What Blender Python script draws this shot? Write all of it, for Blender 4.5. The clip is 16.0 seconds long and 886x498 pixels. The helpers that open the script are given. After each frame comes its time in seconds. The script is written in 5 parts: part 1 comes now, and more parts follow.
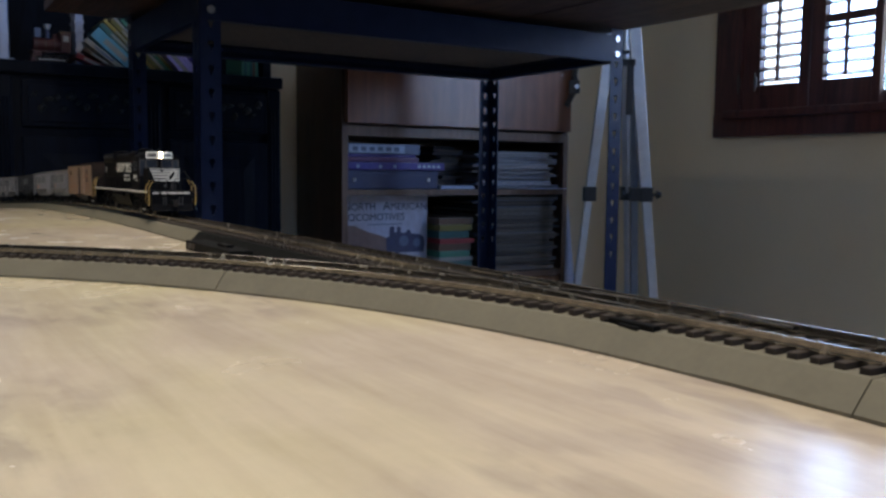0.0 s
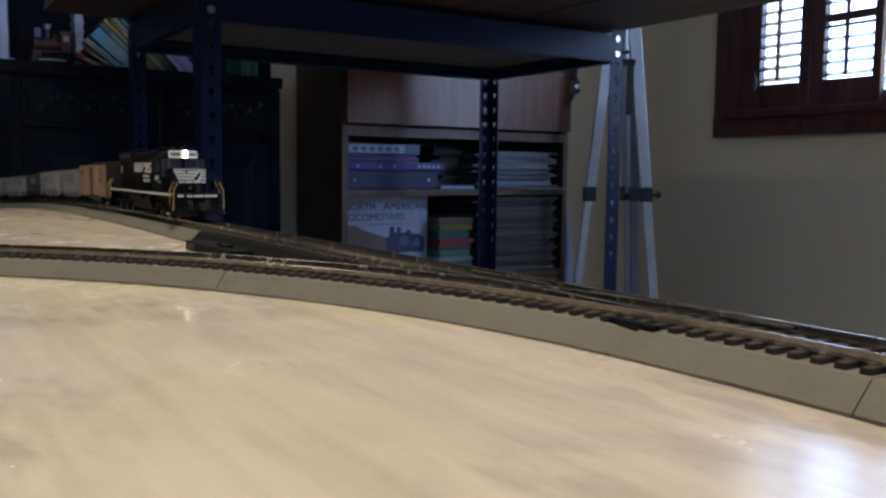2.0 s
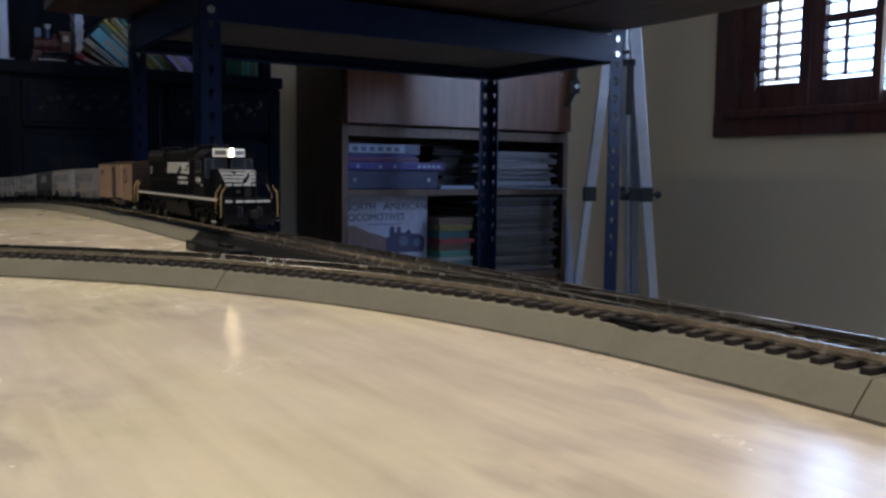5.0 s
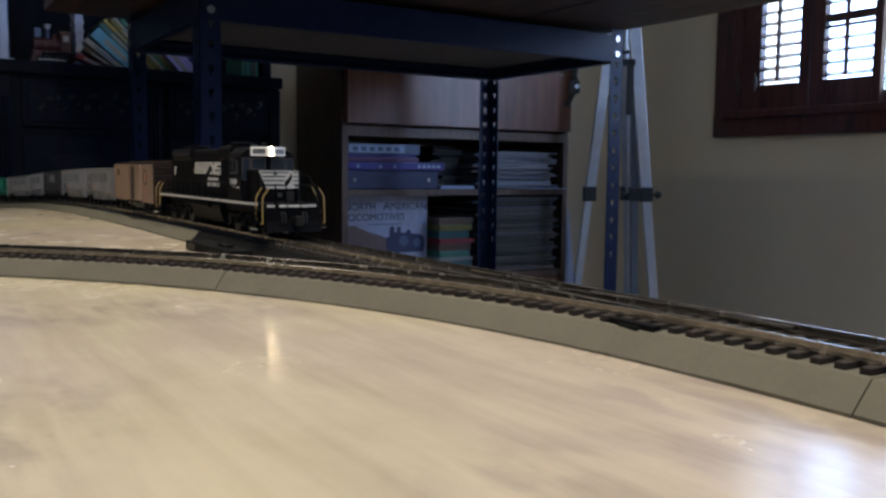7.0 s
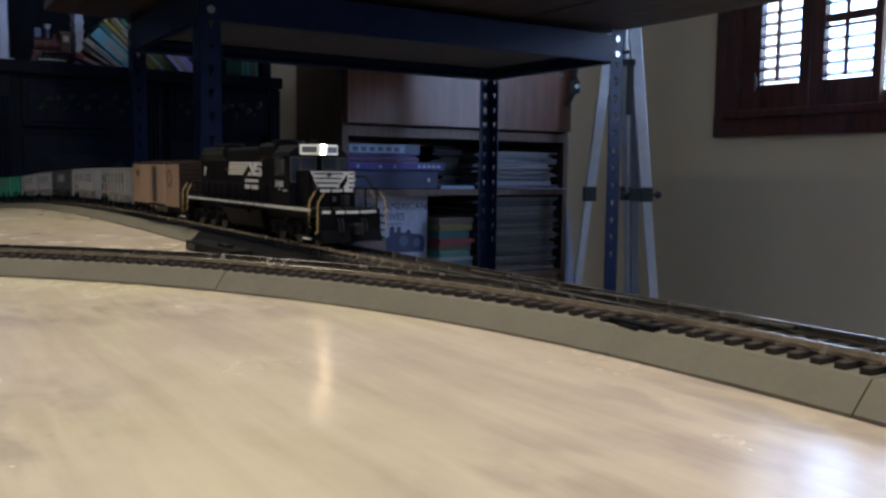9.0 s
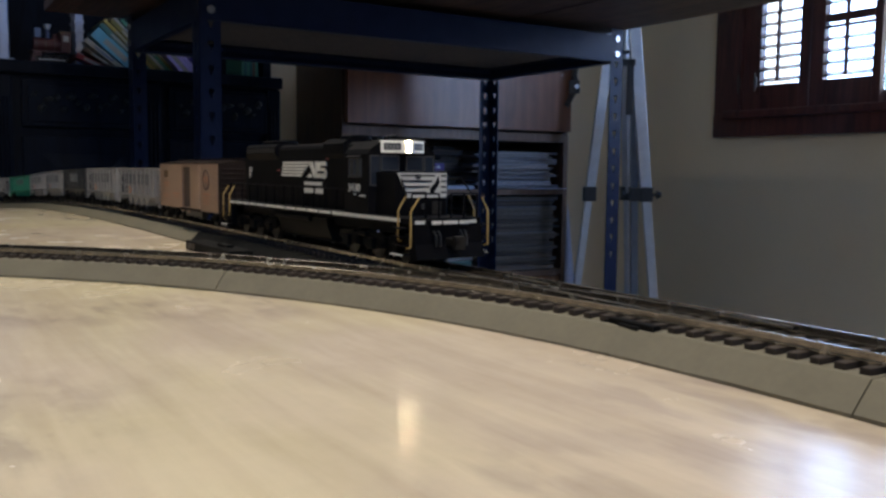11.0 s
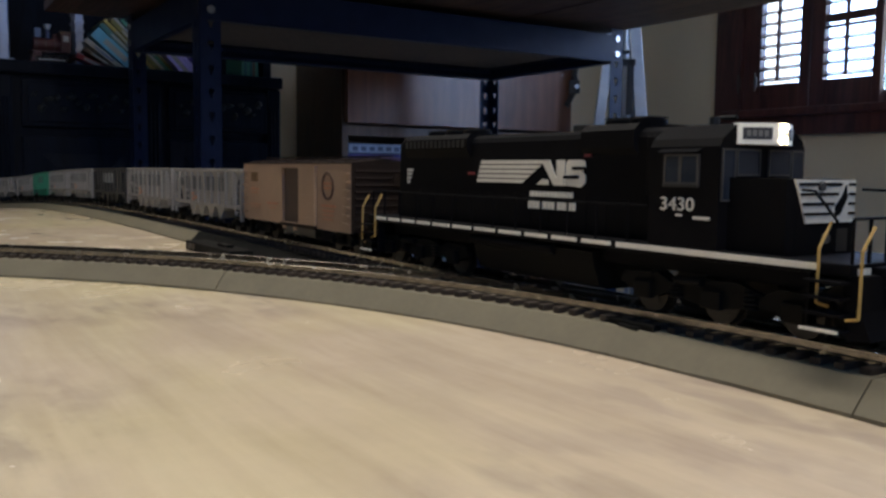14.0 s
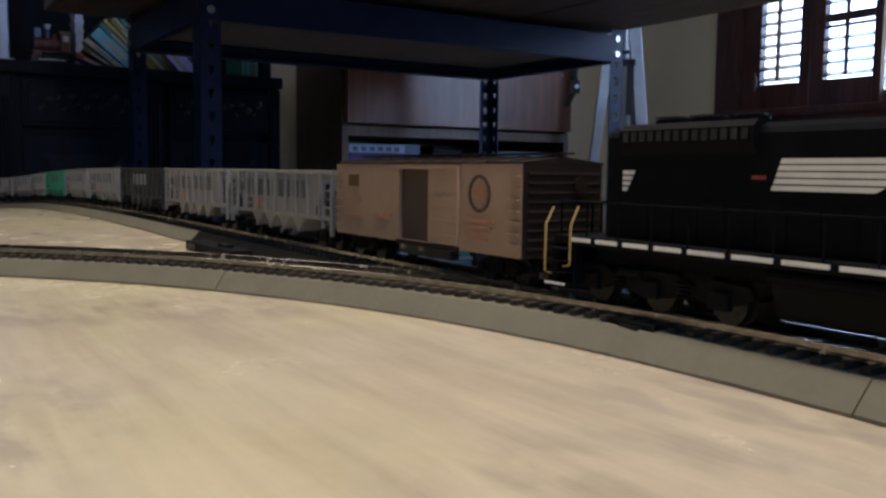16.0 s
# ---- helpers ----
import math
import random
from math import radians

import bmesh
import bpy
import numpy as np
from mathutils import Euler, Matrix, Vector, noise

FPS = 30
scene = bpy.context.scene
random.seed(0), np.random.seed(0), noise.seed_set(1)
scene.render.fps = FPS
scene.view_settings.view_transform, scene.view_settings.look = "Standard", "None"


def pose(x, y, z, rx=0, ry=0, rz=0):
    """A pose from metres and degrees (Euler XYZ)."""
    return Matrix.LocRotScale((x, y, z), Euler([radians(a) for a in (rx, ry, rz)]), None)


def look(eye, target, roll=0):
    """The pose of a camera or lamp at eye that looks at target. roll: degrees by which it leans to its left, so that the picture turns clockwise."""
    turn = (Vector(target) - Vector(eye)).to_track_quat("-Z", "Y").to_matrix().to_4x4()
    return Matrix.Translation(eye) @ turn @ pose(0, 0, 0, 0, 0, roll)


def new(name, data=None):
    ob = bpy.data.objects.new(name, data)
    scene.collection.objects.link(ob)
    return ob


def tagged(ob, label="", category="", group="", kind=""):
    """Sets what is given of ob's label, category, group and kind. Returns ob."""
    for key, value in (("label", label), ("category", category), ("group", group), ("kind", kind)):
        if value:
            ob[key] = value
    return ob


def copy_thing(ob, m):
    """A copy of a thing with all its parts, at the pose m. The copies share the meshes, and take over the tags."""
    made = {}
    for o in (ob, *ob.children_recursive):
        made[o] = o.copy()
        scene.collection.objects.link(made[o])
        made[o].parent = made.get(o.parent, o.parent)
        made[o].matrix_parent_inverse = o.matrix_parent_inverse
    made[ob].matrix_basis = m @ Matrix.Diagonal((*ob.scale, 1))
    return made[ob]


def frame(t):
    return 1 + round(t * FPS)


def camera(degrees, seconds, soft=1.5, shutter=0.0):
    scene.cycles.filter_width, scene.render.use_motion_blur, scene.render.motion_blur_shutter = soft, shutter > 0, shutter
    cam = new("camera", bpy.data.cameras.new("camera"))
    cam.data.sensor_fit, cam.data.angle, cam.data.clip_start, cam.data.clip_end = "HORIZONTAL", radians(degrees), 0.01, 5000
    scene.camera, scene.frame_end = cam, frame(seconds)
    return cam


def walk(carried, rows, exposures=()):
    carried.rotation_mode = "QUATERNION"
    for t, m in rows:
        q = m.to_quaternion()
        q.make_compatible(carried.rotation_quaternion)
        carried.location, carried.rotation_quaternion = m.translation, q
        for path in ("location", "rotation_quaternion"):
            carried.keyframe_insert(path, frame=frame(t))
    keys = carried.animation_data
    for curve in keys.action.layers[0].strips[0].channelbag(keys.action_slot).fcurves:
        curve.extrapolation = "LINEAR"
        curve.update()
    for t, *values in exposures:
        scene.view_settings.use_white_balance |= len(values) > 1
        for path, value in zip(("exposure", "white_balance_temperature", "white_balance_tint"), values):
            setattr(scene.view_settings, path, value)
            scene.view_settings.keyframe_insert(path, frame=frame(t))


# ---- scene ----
# camera: a phone standing on the layout table, 5 cm above the plywood
RAIL = 0.762            # railhead above the floor
TABLE = 0.750           # table top above the floor
TH = -1.00394           # heading of the straight track
P0 = Vector((-0.28868, 0.81295, 0.0))
cam = camera(54.44, 16.0, soft=2.7)
CAM = pose(0, 0, RAIL + 0.0396, 90 - 5.2135, 0, 0) @ pose(0, 0, 0, 0, 0, 0.6375)
walk(cam, [(0.0, CAM), (16.0, CAM)],
     exposures=[(0.0, 0.0), (10.0, 0.0), (12.5, -0.03), (14.5, -0.08), (16.0, -0.05)])

# world and daylight
world = bpy.data.worlds.new("sky")
scene.world = world
world.use_nodes = True
wn = world.node_tree
sky = wn.nodes.new("ShaderNodeTexSky")
sky.sky_type = "NISHITA"
sky.sun_disc = False
sky.sun_elevation = radians(40)
sky.sun_rotation = radians(200)
wn.nodes["Background"].inputs[1].default_value = 0.12
wn.links.new(sky.outputs[0], wn.nodes["Background"].inputs[0])

ROOM = Matrix.Translation(P0) @ Matrix.Rotation(TH, 4, "Z")   # room axes: s along the track, q away from the camera's side


def area(name, s, q, z, w, h, power, col, ds=0, dq=-1):
    """A lamp in a window's opening that shines into the room, as a rule towards -q."""
    d = bpy.data.lights.new(name, "AREA")
    d.shape, d.size, d.size_y, d.energy, d.color = "RECTANGLE", w, h, power, col
    ob = new(name, d)
    eye = ROOM @ Vector((s, q, z))
    ob.matrix_world = look(eye, ROOM @ Vector((s + ds, q + dq, z)))
    return ob


area("window_daylight", -0.88, 2.50, 1.60, 0.46, 1.20, 13, (0.27, 0.50, 1.0))
area("second_window_daylight", 0.40, 2.30, 1.52, 0.65, 1.05, 16, (0.18, 0.42, 1.0))
area("rear_window_daylight", 3.04, -1.00, 1.95, 0.90, 0.60, 10.5, (0.16, 0.41, 1.0), -1, 0)
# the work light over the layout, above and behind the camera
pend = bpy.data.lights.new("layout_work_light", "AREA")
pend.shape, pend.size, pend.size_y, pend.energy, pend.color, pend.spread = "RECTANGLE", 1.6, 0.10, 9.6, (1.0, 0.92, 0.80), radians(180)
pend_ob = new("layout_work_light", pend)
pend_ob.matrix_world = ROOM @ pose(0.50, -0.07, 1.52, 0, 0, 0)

# ---------------------------------------------------------------- materials


def mat(name, col, rough=0.6, metal=0.0, var=0.25, scale=40.0, bump=0.15, coat=0.0, emit=0.0, fine=8.0, obj=0.0, spec=0.5):
    """Principled surface with colour variation at two scales, uneven gloss and fine relief."""
    m = bpy.data.materials.new(name)
    m.use_nodes = True
    nt = m.node_tree
    b = nt.nodes["Principled BSDF"]
    b.inputs["Metallic"].default_value = metal
    b.inputs["Coat Weight"].default_value = coat
    b.inputs["Coat Roughness"].default_value = 0.12
    b.inputs["Specular IOR Level"].default_value = spec
    tc = nt.nodes.new("ShaderNodeTexCoord")
    n1 = nt.nodes.new("ShaderNodeTexNoise")
    n1.inputs["Scale"].default_value = scale
    n1.inputs["Detail"].default_value = 5
    n2 = nt.nodes.new("ShaderNodeTexNoise")
    n2.inputs["Scale"].default_value = scale * fine
    n2.inputs["Detail"].default_value = 3
    for n in (n1, n2):
        nt.links.new(tc.outputs["Object"], n.inputs["Vector"])
    mix = nt.nodes.new("ShaderNodeMath")
    mix.operation = "MULTIPLY_ADD"
    mix.inputs[1].default_value = 0.35
    nt.links.new(n2.outputs[0], mix.inputs[0])
    nt.links.new(n1.outputs[0], mix.inputs[2])
    ramp = nt.nodes.new("ShaderNodeValToRGB")
    ramp.color_ramp.elements[0].position = 0.45
    ramp.color_ramp.elements[1].position = 0.90
    ramp.color_ramp.elements[0].color = (*[c * (1 - var) for c in col], 1)
    ramp.color_ramp.elements[1].color = (*[min(1, c * (1 + var * 0.6)) for c in col], 1)
    nt.links.new(mix.outputs[0], ramp.inputs[0])
    last = ramp.outputs[0]
    if obj:
        oi = nt.nodes.new("ShaderNodeObjectInfo")
        hs = nt.nodes.new("ShaderNodeHueSaturation")
        mr = nt.nodes.new("ShaderNodeMapRange")
        mr.inputs["To Min"].default_value, mr.inputs["To Max"].default_value = 1 - obj, 1 + obj
        nt.links.new(oi.outputs["Random"], mr.inputs["Value"])
        nt.links.new(mr.outputs[0], hs.inputs["Value"])
        nt.links.new(last, hs.inputs["Color"])
        last = hs.outputs[0]
    nt.links.new(last, b.inputs["Base Color"])
    rr = nt.nodes.new("ShaderNodeMapRange")
    rr.inputs["To Min"].default_value, rr.inputs["To Max"].default_value = max(0.03, rough - 0.08), min(1, rough + 0.1)
    nt.links.new(n1.outputs[0], rr.inputs["Value"])
    nt.links.new(rr.outputs[0], b.inputs["Roughness"])
    if bump:
        bp = nt.nodes.new("ShaderNodeBump")
        bp.inputs["Strength"].default_value = bump
        bp.inputs["Distance"].default_value = 0.2 / (scale * fine)
        nt.links.new(n2.outputs[0], bp.inputs["Height"])
        nt.links.new(bp.outputs[0], b.inputs["Normal"])
    if emit:
        b.inputs["Emission Color"].default_value = (*col, 1)
        b.inputs["Emission Strength"].default_value = emit
    return m


def wood(name, light, dark, stretch=(3, 40, 40), rough=0.45, coat=0.2, warp=1.5, rot=0.0):
    """Board with long grain and stains."""
    m = mat(name, light, rough, 0, 0.1, 30, 0.05, coat)
    nt = m.node_tree
    b = nt.nodes["Principled BSDF"]
    tc = nt.nodes["Texture Coordinate"]
    mp = nt.nodes.new("ShaderNodeMapping")
    mp.inputs["Scale"].default_value = stretch
    mp.inputs["Rotation"].default_value = (0, 0, rot)
    nt.links.new(tc.outputs["Object"], mp.inputs["Vector"])
    g = nt.nodes.new("ShaderNodeTexNoise")
    g.inputs["Scale"].default_value = 1.0
    g.inputs["Detail"].default_value = 6
    g.inputs["Distortion"].default_value = warp
    nt.links.new(mp.outputs[0], g.inputs["Vector"])
    r = nt.nodes.new("ShaderNodeValToRGB")
    r.color_ramp.elements[0].position, r.color_ramp.elements[1].position = 0.35, 0.62
    r.color_ramp.elements[0].color, r.color_ramp.elements[1].color = (*dark, 1), (*light, 1)
    nt.links.new(g.outputs[0], r.inputs[0])
    st = nt.nodes.new("ShaderNodeTexNoise")
    st.inputs["Scale"].default_value = 9.0
    st.inputs["Detail"].default_value = 9
    st.inputs["Distortion"].default_value = 0.8
    mp2 = nt.nodes.new("ShaderNodeMapping")
    mp2.inputs["Scale"].default_value = (0.6, 2.2, 1.0)
    mp2.inputs["Rotation"].default_value = (0, 0, rot + 0.5)
    nt.links.new(tc.outputs["Object"], mp2.inputs["Vector"])
    nt.links.new(mp2.outputs[0], st.inputs["Vector"])
    r2 = nt.nodes.new("ShaderNodeValToRGB")
    r2.color_ramp.elements[0].position, r2.color_ramp.elements[1].position = 0.28, 0.62
    r2.color_ramp.elements[0].color, r2.color_ramp.elements[1].color = (0.74, 0.73, 0.74, 1), (1, 1, 1, 1)
    nt.links.new(st.outputs[0], r2.inputs[0])
    mx = nt.nodes.new("ShaderNodeMix")
    mx.data_type, mx.blend_type = "RGBA", "MULTIPLY"
    mx.inputs["Factor"].default_value = 1.0
    nt.links.new(r.outputs[0], mx.inputs["A"])
    nt.links.new(r2.outputs[0], mx.inputs["B"])
    nt.links.new(mx.outputs["Result"], b.inputs["Base Color"])
    return m


M = {}


def plywood():
    """Varnished plywood: faint grain along the board, pink and yellow areas, clusters of grey brush smudges."""
    m = mat("plywood", (0.67, 0.578, 0.435), 0.24, 0, 0.04, 30, 0.0, 0.25)
    nt = m.node_tree
    b = nt.nodes["Principled BSDF"]
    tc = nt.nodes["Texture Coordinate"]
    last = b.inputs["Base Color"].links[0].from_socket
    b.inputs["Coat Roughness"].default_value = 0.14

    def noise(scale, stretch, rot, lo, hi, c0, c1, detail=6, warp=0.6):
        mp = nt.nodes.new("ShaderNodeMapping")
        mp.inputs["Scale"].default_value = stretch
        mp.inputs["Rotation"].default_value = (0, 0, rot)
        nt.links.new(tc.outputs["Object"], mp.inputs["Vector"])
        n = nt.nodes.new("ShaderNodeTexNoise")
        n.inputs["Scale"].default_value, n.inputs["Detail"].default_value, n.inputs["Distortion"].default_value = scale, detail, warp
        nt.links.new(mp.outputs[0], n.inputs["Vector"])
        r = nt.nodes.new("ShaderNodeValToRGB")
        r.color_ramp.elements[0].position, r.color_ramp.elements[1].position = lo, hi
        r.color_ramp.elements[0].color, r.color_ramp.elements[1].color = (*c0, 1), (*c1, 1)
        nt.links.new(n.outputs[0], r.inputs[0])
        return r.outputs[0]

    def layer(last, col, fac=None):
        mx = nt.nodes.new("ShaderNodeMix")
        mx.data_type, mx.blend_type = "RGBA", "MULTIPLY"
        mx.inputs["Factor"].default_value = 1.0
        if fac is not None:
            nt.links.new(fac, mx.inputs["Factor"])
        nt.links.new(last, mx.inputs["A"])
        nt.links.new(col, mx.inputs["B"])
        return mx.outputs["Result"]
    # broad tint, long grain bands, fine fibres
    last = layer(last, noise(6.0, (0.8, 1.5, 1), 0.06, 0.36, 0.64, (1.0, 0.965, 0.98), (1.0, 1.0, 0.84), 3))
    last = layer(last, noise(34.0, (0.22, 1.6, 1), 0.05, 0.32, 0.64, (0.88, 0.865, 0.86), (1.03, 1.03, 1.02), 5, 0.5))
    last = layer(last, noise(150.0, (0.12, 1.5, 1), 0.04, 0.30, 0.62, (0.95, 0.94, 0.93), (1.02, 1.02, 1.02), 4, 0.3))
    # smudges, gathered in places
    where = noise(8.0, (1, 1, 1), 0.3, 0.49, 0.62, (0, 0, 0), (1, 1, 1), 2, 0.2)
    last = layer(last, noise(60.0, (0.6, 1.3, 1), -0.3, 0.38, 0.56, (0.74, 0.73, 0.78), (1, 1, 1), 8, 0.3), where)
    nt.links.new(last, b.inputs["Base Color"])
    return m


M["plywood"] = plywood()
M["ply_edge"] = wood("plywood_edge", (0.45, 0.33, 0.21), (0.25, 0.17, 0.10), (3, 3, 300), 0.7, 0, 0.3)
M["deck"] = wood("stained_board", (0.13, 0.075, 0.045), (0.055, 0.03, 0.02), (4, 50, 40), 0.5, 0.1)
M["walnut"] = wood("brown_veneer", (0.20, 0.095, 0.045), (0.11, 0.05, 0.025), (30, 40, 3), 0.4, 0.3)
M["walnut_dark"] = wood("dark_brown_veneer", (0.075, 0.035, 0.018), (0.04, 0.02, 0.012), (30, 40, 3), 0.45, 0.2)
M["oak_edge"] = wood("pale_edge", (0.17, 0.105, 0.07), (0.12, 0.075, 0.05), (30, 40, 3), 0.5, 0.1)
M["mahogany"] = wood("red_brown_wood", (0.115, 0.035, 0.028), (0.055, 0.018, 0.016), (30, 30, 4), 0.4, 0.25)
M["black_wood"] = wood("black_lacquered_wood", (0.005, 0.008, 0.017), (0.0025, 0.004, 0.009), (30, 30, 4), 0.5, 0.03)
M["black_wood"].node_tree.nodes["Principled BSDF"].inputs["Specular IOR Level"].default_value = 0.08
M["dull_hinge"] = mat("dull_dark_metal", (0.10, 0.08, 0.07), 0.5, 0.6, 0.2, 200, 0.1)
M["roadbed"] = mat("grey_roadbed_plastic", (0.165, 0.148, 0.105), 0.7, 0, 0.12, 60, 0.1, spec=0.25)
M["tie"] = mat("brown_tie_plastic", (0.036, 0.025, 0.018), 0.65, 0, 0.3, 300, 0.2, obj=0.25)
M["rail"] = mat("nickel_rail", (0.34, 0.31, 0.27), 0.24, 1.0, 0.3, 200, 0.1)
# a deeper, duller black than black_plastic
M["truck_black"] = mat("sooty_black_plastic", (0.006, 0.006, 0.006), 0.65, 0, 0.3, 200, 0.15, spec=0.10)
M["black_plastic"] = mat("black_plastic", (0.018, 0.018, 0.019), 0.45, 0, 0.3, 80, 0.15)
M["wall"] = mat("cream_wall_paint", (0.84, 0.69, 0.47), 0.8, 0, 0.06, 3, 0.25, fine=60)
M["ceiling"] = mat("white_ceiling_paint", (0.75, 0.73, 0.69), 0.85, 0, 0.05, 3, 0.2, fine=60)
M["floor"] = mat("grey_floor_tile", (0.42, 0.43, 0.44), 0.45, 0, 0.15, 6, 0.1, coat=0.1)
M["steel"] = mat("blue_grey_enamel", (0.012, 0.019, 0.050), 0.36, 0.0, 0.2, 30, 0.1, spec=0.16)
M["bolt"] = mat("zinc_bolt", (0.6, 0.6, 0.62), 0.3, 1.0, 0.15, 200, 0.0)
M["chip"] = mat("particle_board", (0.16, 0.12, 0.085), 0.8, 0, 0.35, 120, 0.2)
M["alu"] = mat("aluminium_tube", (0.62, 0.64, 0.68), 0.35, 0.7, 0.1, 40, 0.05)
M["paper"] = mat("paper", (0.26, 0.26, 0.28), 0.75, 0, 0.2, 60, 0.2, obj=0.3)
M["glass"] = mat("glass", (0.9, 0.95, 1.0), 0.05, 0, 0.02, 10, 0)
M["glass"].node_tree.nodes["Principled BSDF"].inputs["Transmission Weight"].default_value = 1.0
M["daylight"] = mat("outdoor_glare", (0.86, 0.92, 1.0), 1, 0, 0, 5, 0, emit=2.8)
M["daylight"].cycles.emission_sampling = "NONE"

# ---------------------------------------------------------------- mesh helpers


def bx(bm, x0, x1, y0, y1, z0, z1, bevel=0.0):
    co = [(x, y, z) for z in (z0, z1) for y in (y0, y1) for x in (x0, x1)]
    v = [bm.verts.new(c) for c in co]
    fs = [bm.faces.new([v[i] for i in f]) for f in ((0, 2, 3, 1), (4, 5, 7, 6), (0, 1, 5, 4), (2, 6, 7, 3), (0, 4, 6, 2), (1, 3, 7, 5))]
    if bevel:
        es = list({e for f in fs for e in f.edges})
        bmesh.ops.bevel(bm, geom=es, offset=bevel, segments=2, profile=0.6, affect="EDGES")
    return bm


def cyl(bm, p0, p1, r, seg=12, r2=None):
    p0, p1 = Vector(p0), Vector(p1)
    q = (p1 - p0).to_track_quat("Z", "Y")
    r2 = r if r2 is None else r2
    a = [bm.verts.new(p0 + q @ Vector((r * math.cos(i * 2 * math.pi / seg), r * math.sin(i * 2 * math.pi / seg), 0))) for i in range(seg)]
    b = [bm.verts.new(p1 + q @ Vector((r2 * math.cos(i * 2 * math.pi / seg), r2 * math.sin(i * 2 * math.pi / seg), 0))) for i in range(seg)]
    for i in range(seg):
        bm.faces.new((a[i], a[(i + 1) % seg], b[(i + 1) % seg], b[i]))
    bm.faces.new(a[::-1])
    bm.faces.new(b)
    return bm


def tube(bm, pts, r, seg=6):
    for a, b in zip(pts, pts[1:]):
        cyl(bm, a, b, r, seg)
    return bm


def prism(bm, poly, axis, a0, a1):
    """Extrude a polygon; axis 'x': poly is (y, z); 'y': (x, z); 'z': (x, y)."""
    def co(p, a):
        return {"x": (a, p[0], p[1]), "y": (p[0], a, p[1]), "z": (p[0], p[1], a)}[axis]
    A = [bm.verts.new(co(p, a0)) for p in poly]
    B = [bm.verts.new(co(p, a1)) for p in poly]
    n = len(poly)
    for i in range(n):
        bm.faces.new((A[i], A[(i + 1) % n], B[(i + 1) % n], B[i]))
    bm.faces.new(A[::-1])
    bm.faces.new(B)
    bmesh.ops.recalc_face_normals(bm, faces=bm.faces)
    return bm


def B(*args, bevel=0.0):
    return bx(bmesh.new(), *args, bevel=bevel)


def part(name, bm, material, parent=None, label="", smooth=False):
    me = bpy.data.meshes.new(name)
    bm.normal_update()
    bm.to_mesh(me)
    bm.free()
    me.materials.append(M[material] if isinstance(material, str) else material)
    if smooth:
        me.shade_smooth()
    ob = new(name, me)
    ob.parent = parent
    if label:
        ob["label"] = label
    return ob


def share(ob, parent, m=None):
    """Another piece on the same mesh."""
    o = new(ob.name.split(".")[0], ob.data)
    o.parent = parent
    if m is not None:
        o.matrix_basis = m
    return o


def thing(name, s, q, z, label, category, group="", kind="", rz=0.0):
    ob = new(name)
    ob.empty_display_size = 0.05
    ob.matrix_world = ROOM @ pose(s, q, z, 0, 0, rz)
    return tagged(ob, label, category, group, kind)


def solid(name, bm, material, label, category="", kind="structure"):
    """One mesh of the setting, in room coordinates."""
    ob = part(name, bm, material)
    ob.matrix_world = ROOM
    return tagged(ob, label, category, "", kind)


def text(name, words, size, material, parent, m, label="", align="LEFT", ex=0.0002):
    cu = bpy.data.curves.new(name, "FONT")
    cu.body, cu.size, cu.extrude, cu.align_x = words, size, ex, align
    tmp = bpy.data.objects.new(name, cu)
    me = bpy.data.meshes.new_from_object(tmp)
    me.materials.append(M[material])
    ob = new(name, me)
    ob.parent = parent
    ob.matrix_basis = m
    if label:
        ob["label"] = label
    return ob


# ---------------------------------------------------------------- track line


def sag(s):
    return -0.025 * (0.1 - s) ** 2 if s < 0.1 else 0.0


R18 = 0.4572
S_BEND = -0.65


def line(s):
    """The train's line in room axes: s, q, z, heading."""
    if s >= S_BEND:
        return Vector((s, 0, RAIL + sag(s))), 0.0
    f = (S_BEND - s) / R18
    x = S_BEND - R18 * math.sin(f)
    return Vector((x, -R18 * (1 - math.cos(f)), RAIL + sag(x))), f


def loop(a):
    """The diverging curve: a metres from the turnout's toe."""
    f = a / R18
    x = 0.705 - R18 * math.sin(f)
    return Vector((x, -R18 * (1 - math.cos(f)), RAIL + sag(x))), f


# ---------------------------------------------------------------- the room
solid("floor", B(-1.62, 3.0, -3.2, 2.264, -0.05, 0.0), "floor", "grey stone floor")
solid("ceiling", B(-1.62, 3.0, -3.2, 2.264, 2.5, 2.56), "ceiling", "white painted ceiling")
solid("wall_back", B(-1.74, -1.62, -3.3, 2.264 + 0.07, 0, 2.5), "wall", "cream painted plaster wall")
solid("wall_left", B(-1.62, 3.1, -3.3, -3.2, 0, 2.5), "wall", "cream painted plaster wall")
W3 = (-1.45, -0.55, 1.64, 2.26)      # high opening in the wall behind the camera: q0, q1, z0, z1
bm = bmesh.new()
for a0, a1, c0, c1 in ((-3.2, W3[0], 0, 2.5), (W3[0], W3[1], 0, W3[2]), (W3[0], W3[1], W3[3], 2.5), (W3[1], 2.264, 0, 2.5)):
    bx(bm, 3.0, 3.1, a0, a1, c0, c1)
solid("wall_behind", bm, "wall", "cream painted plaster wall with a high window opening")
W1 = (-1.112, -0.36, 1.005, 2.1)     # window openings: s0, s1, z0, z1
W2 = (0.05, 0.75, 0.98, 2.06)
bm = bmesh.new()
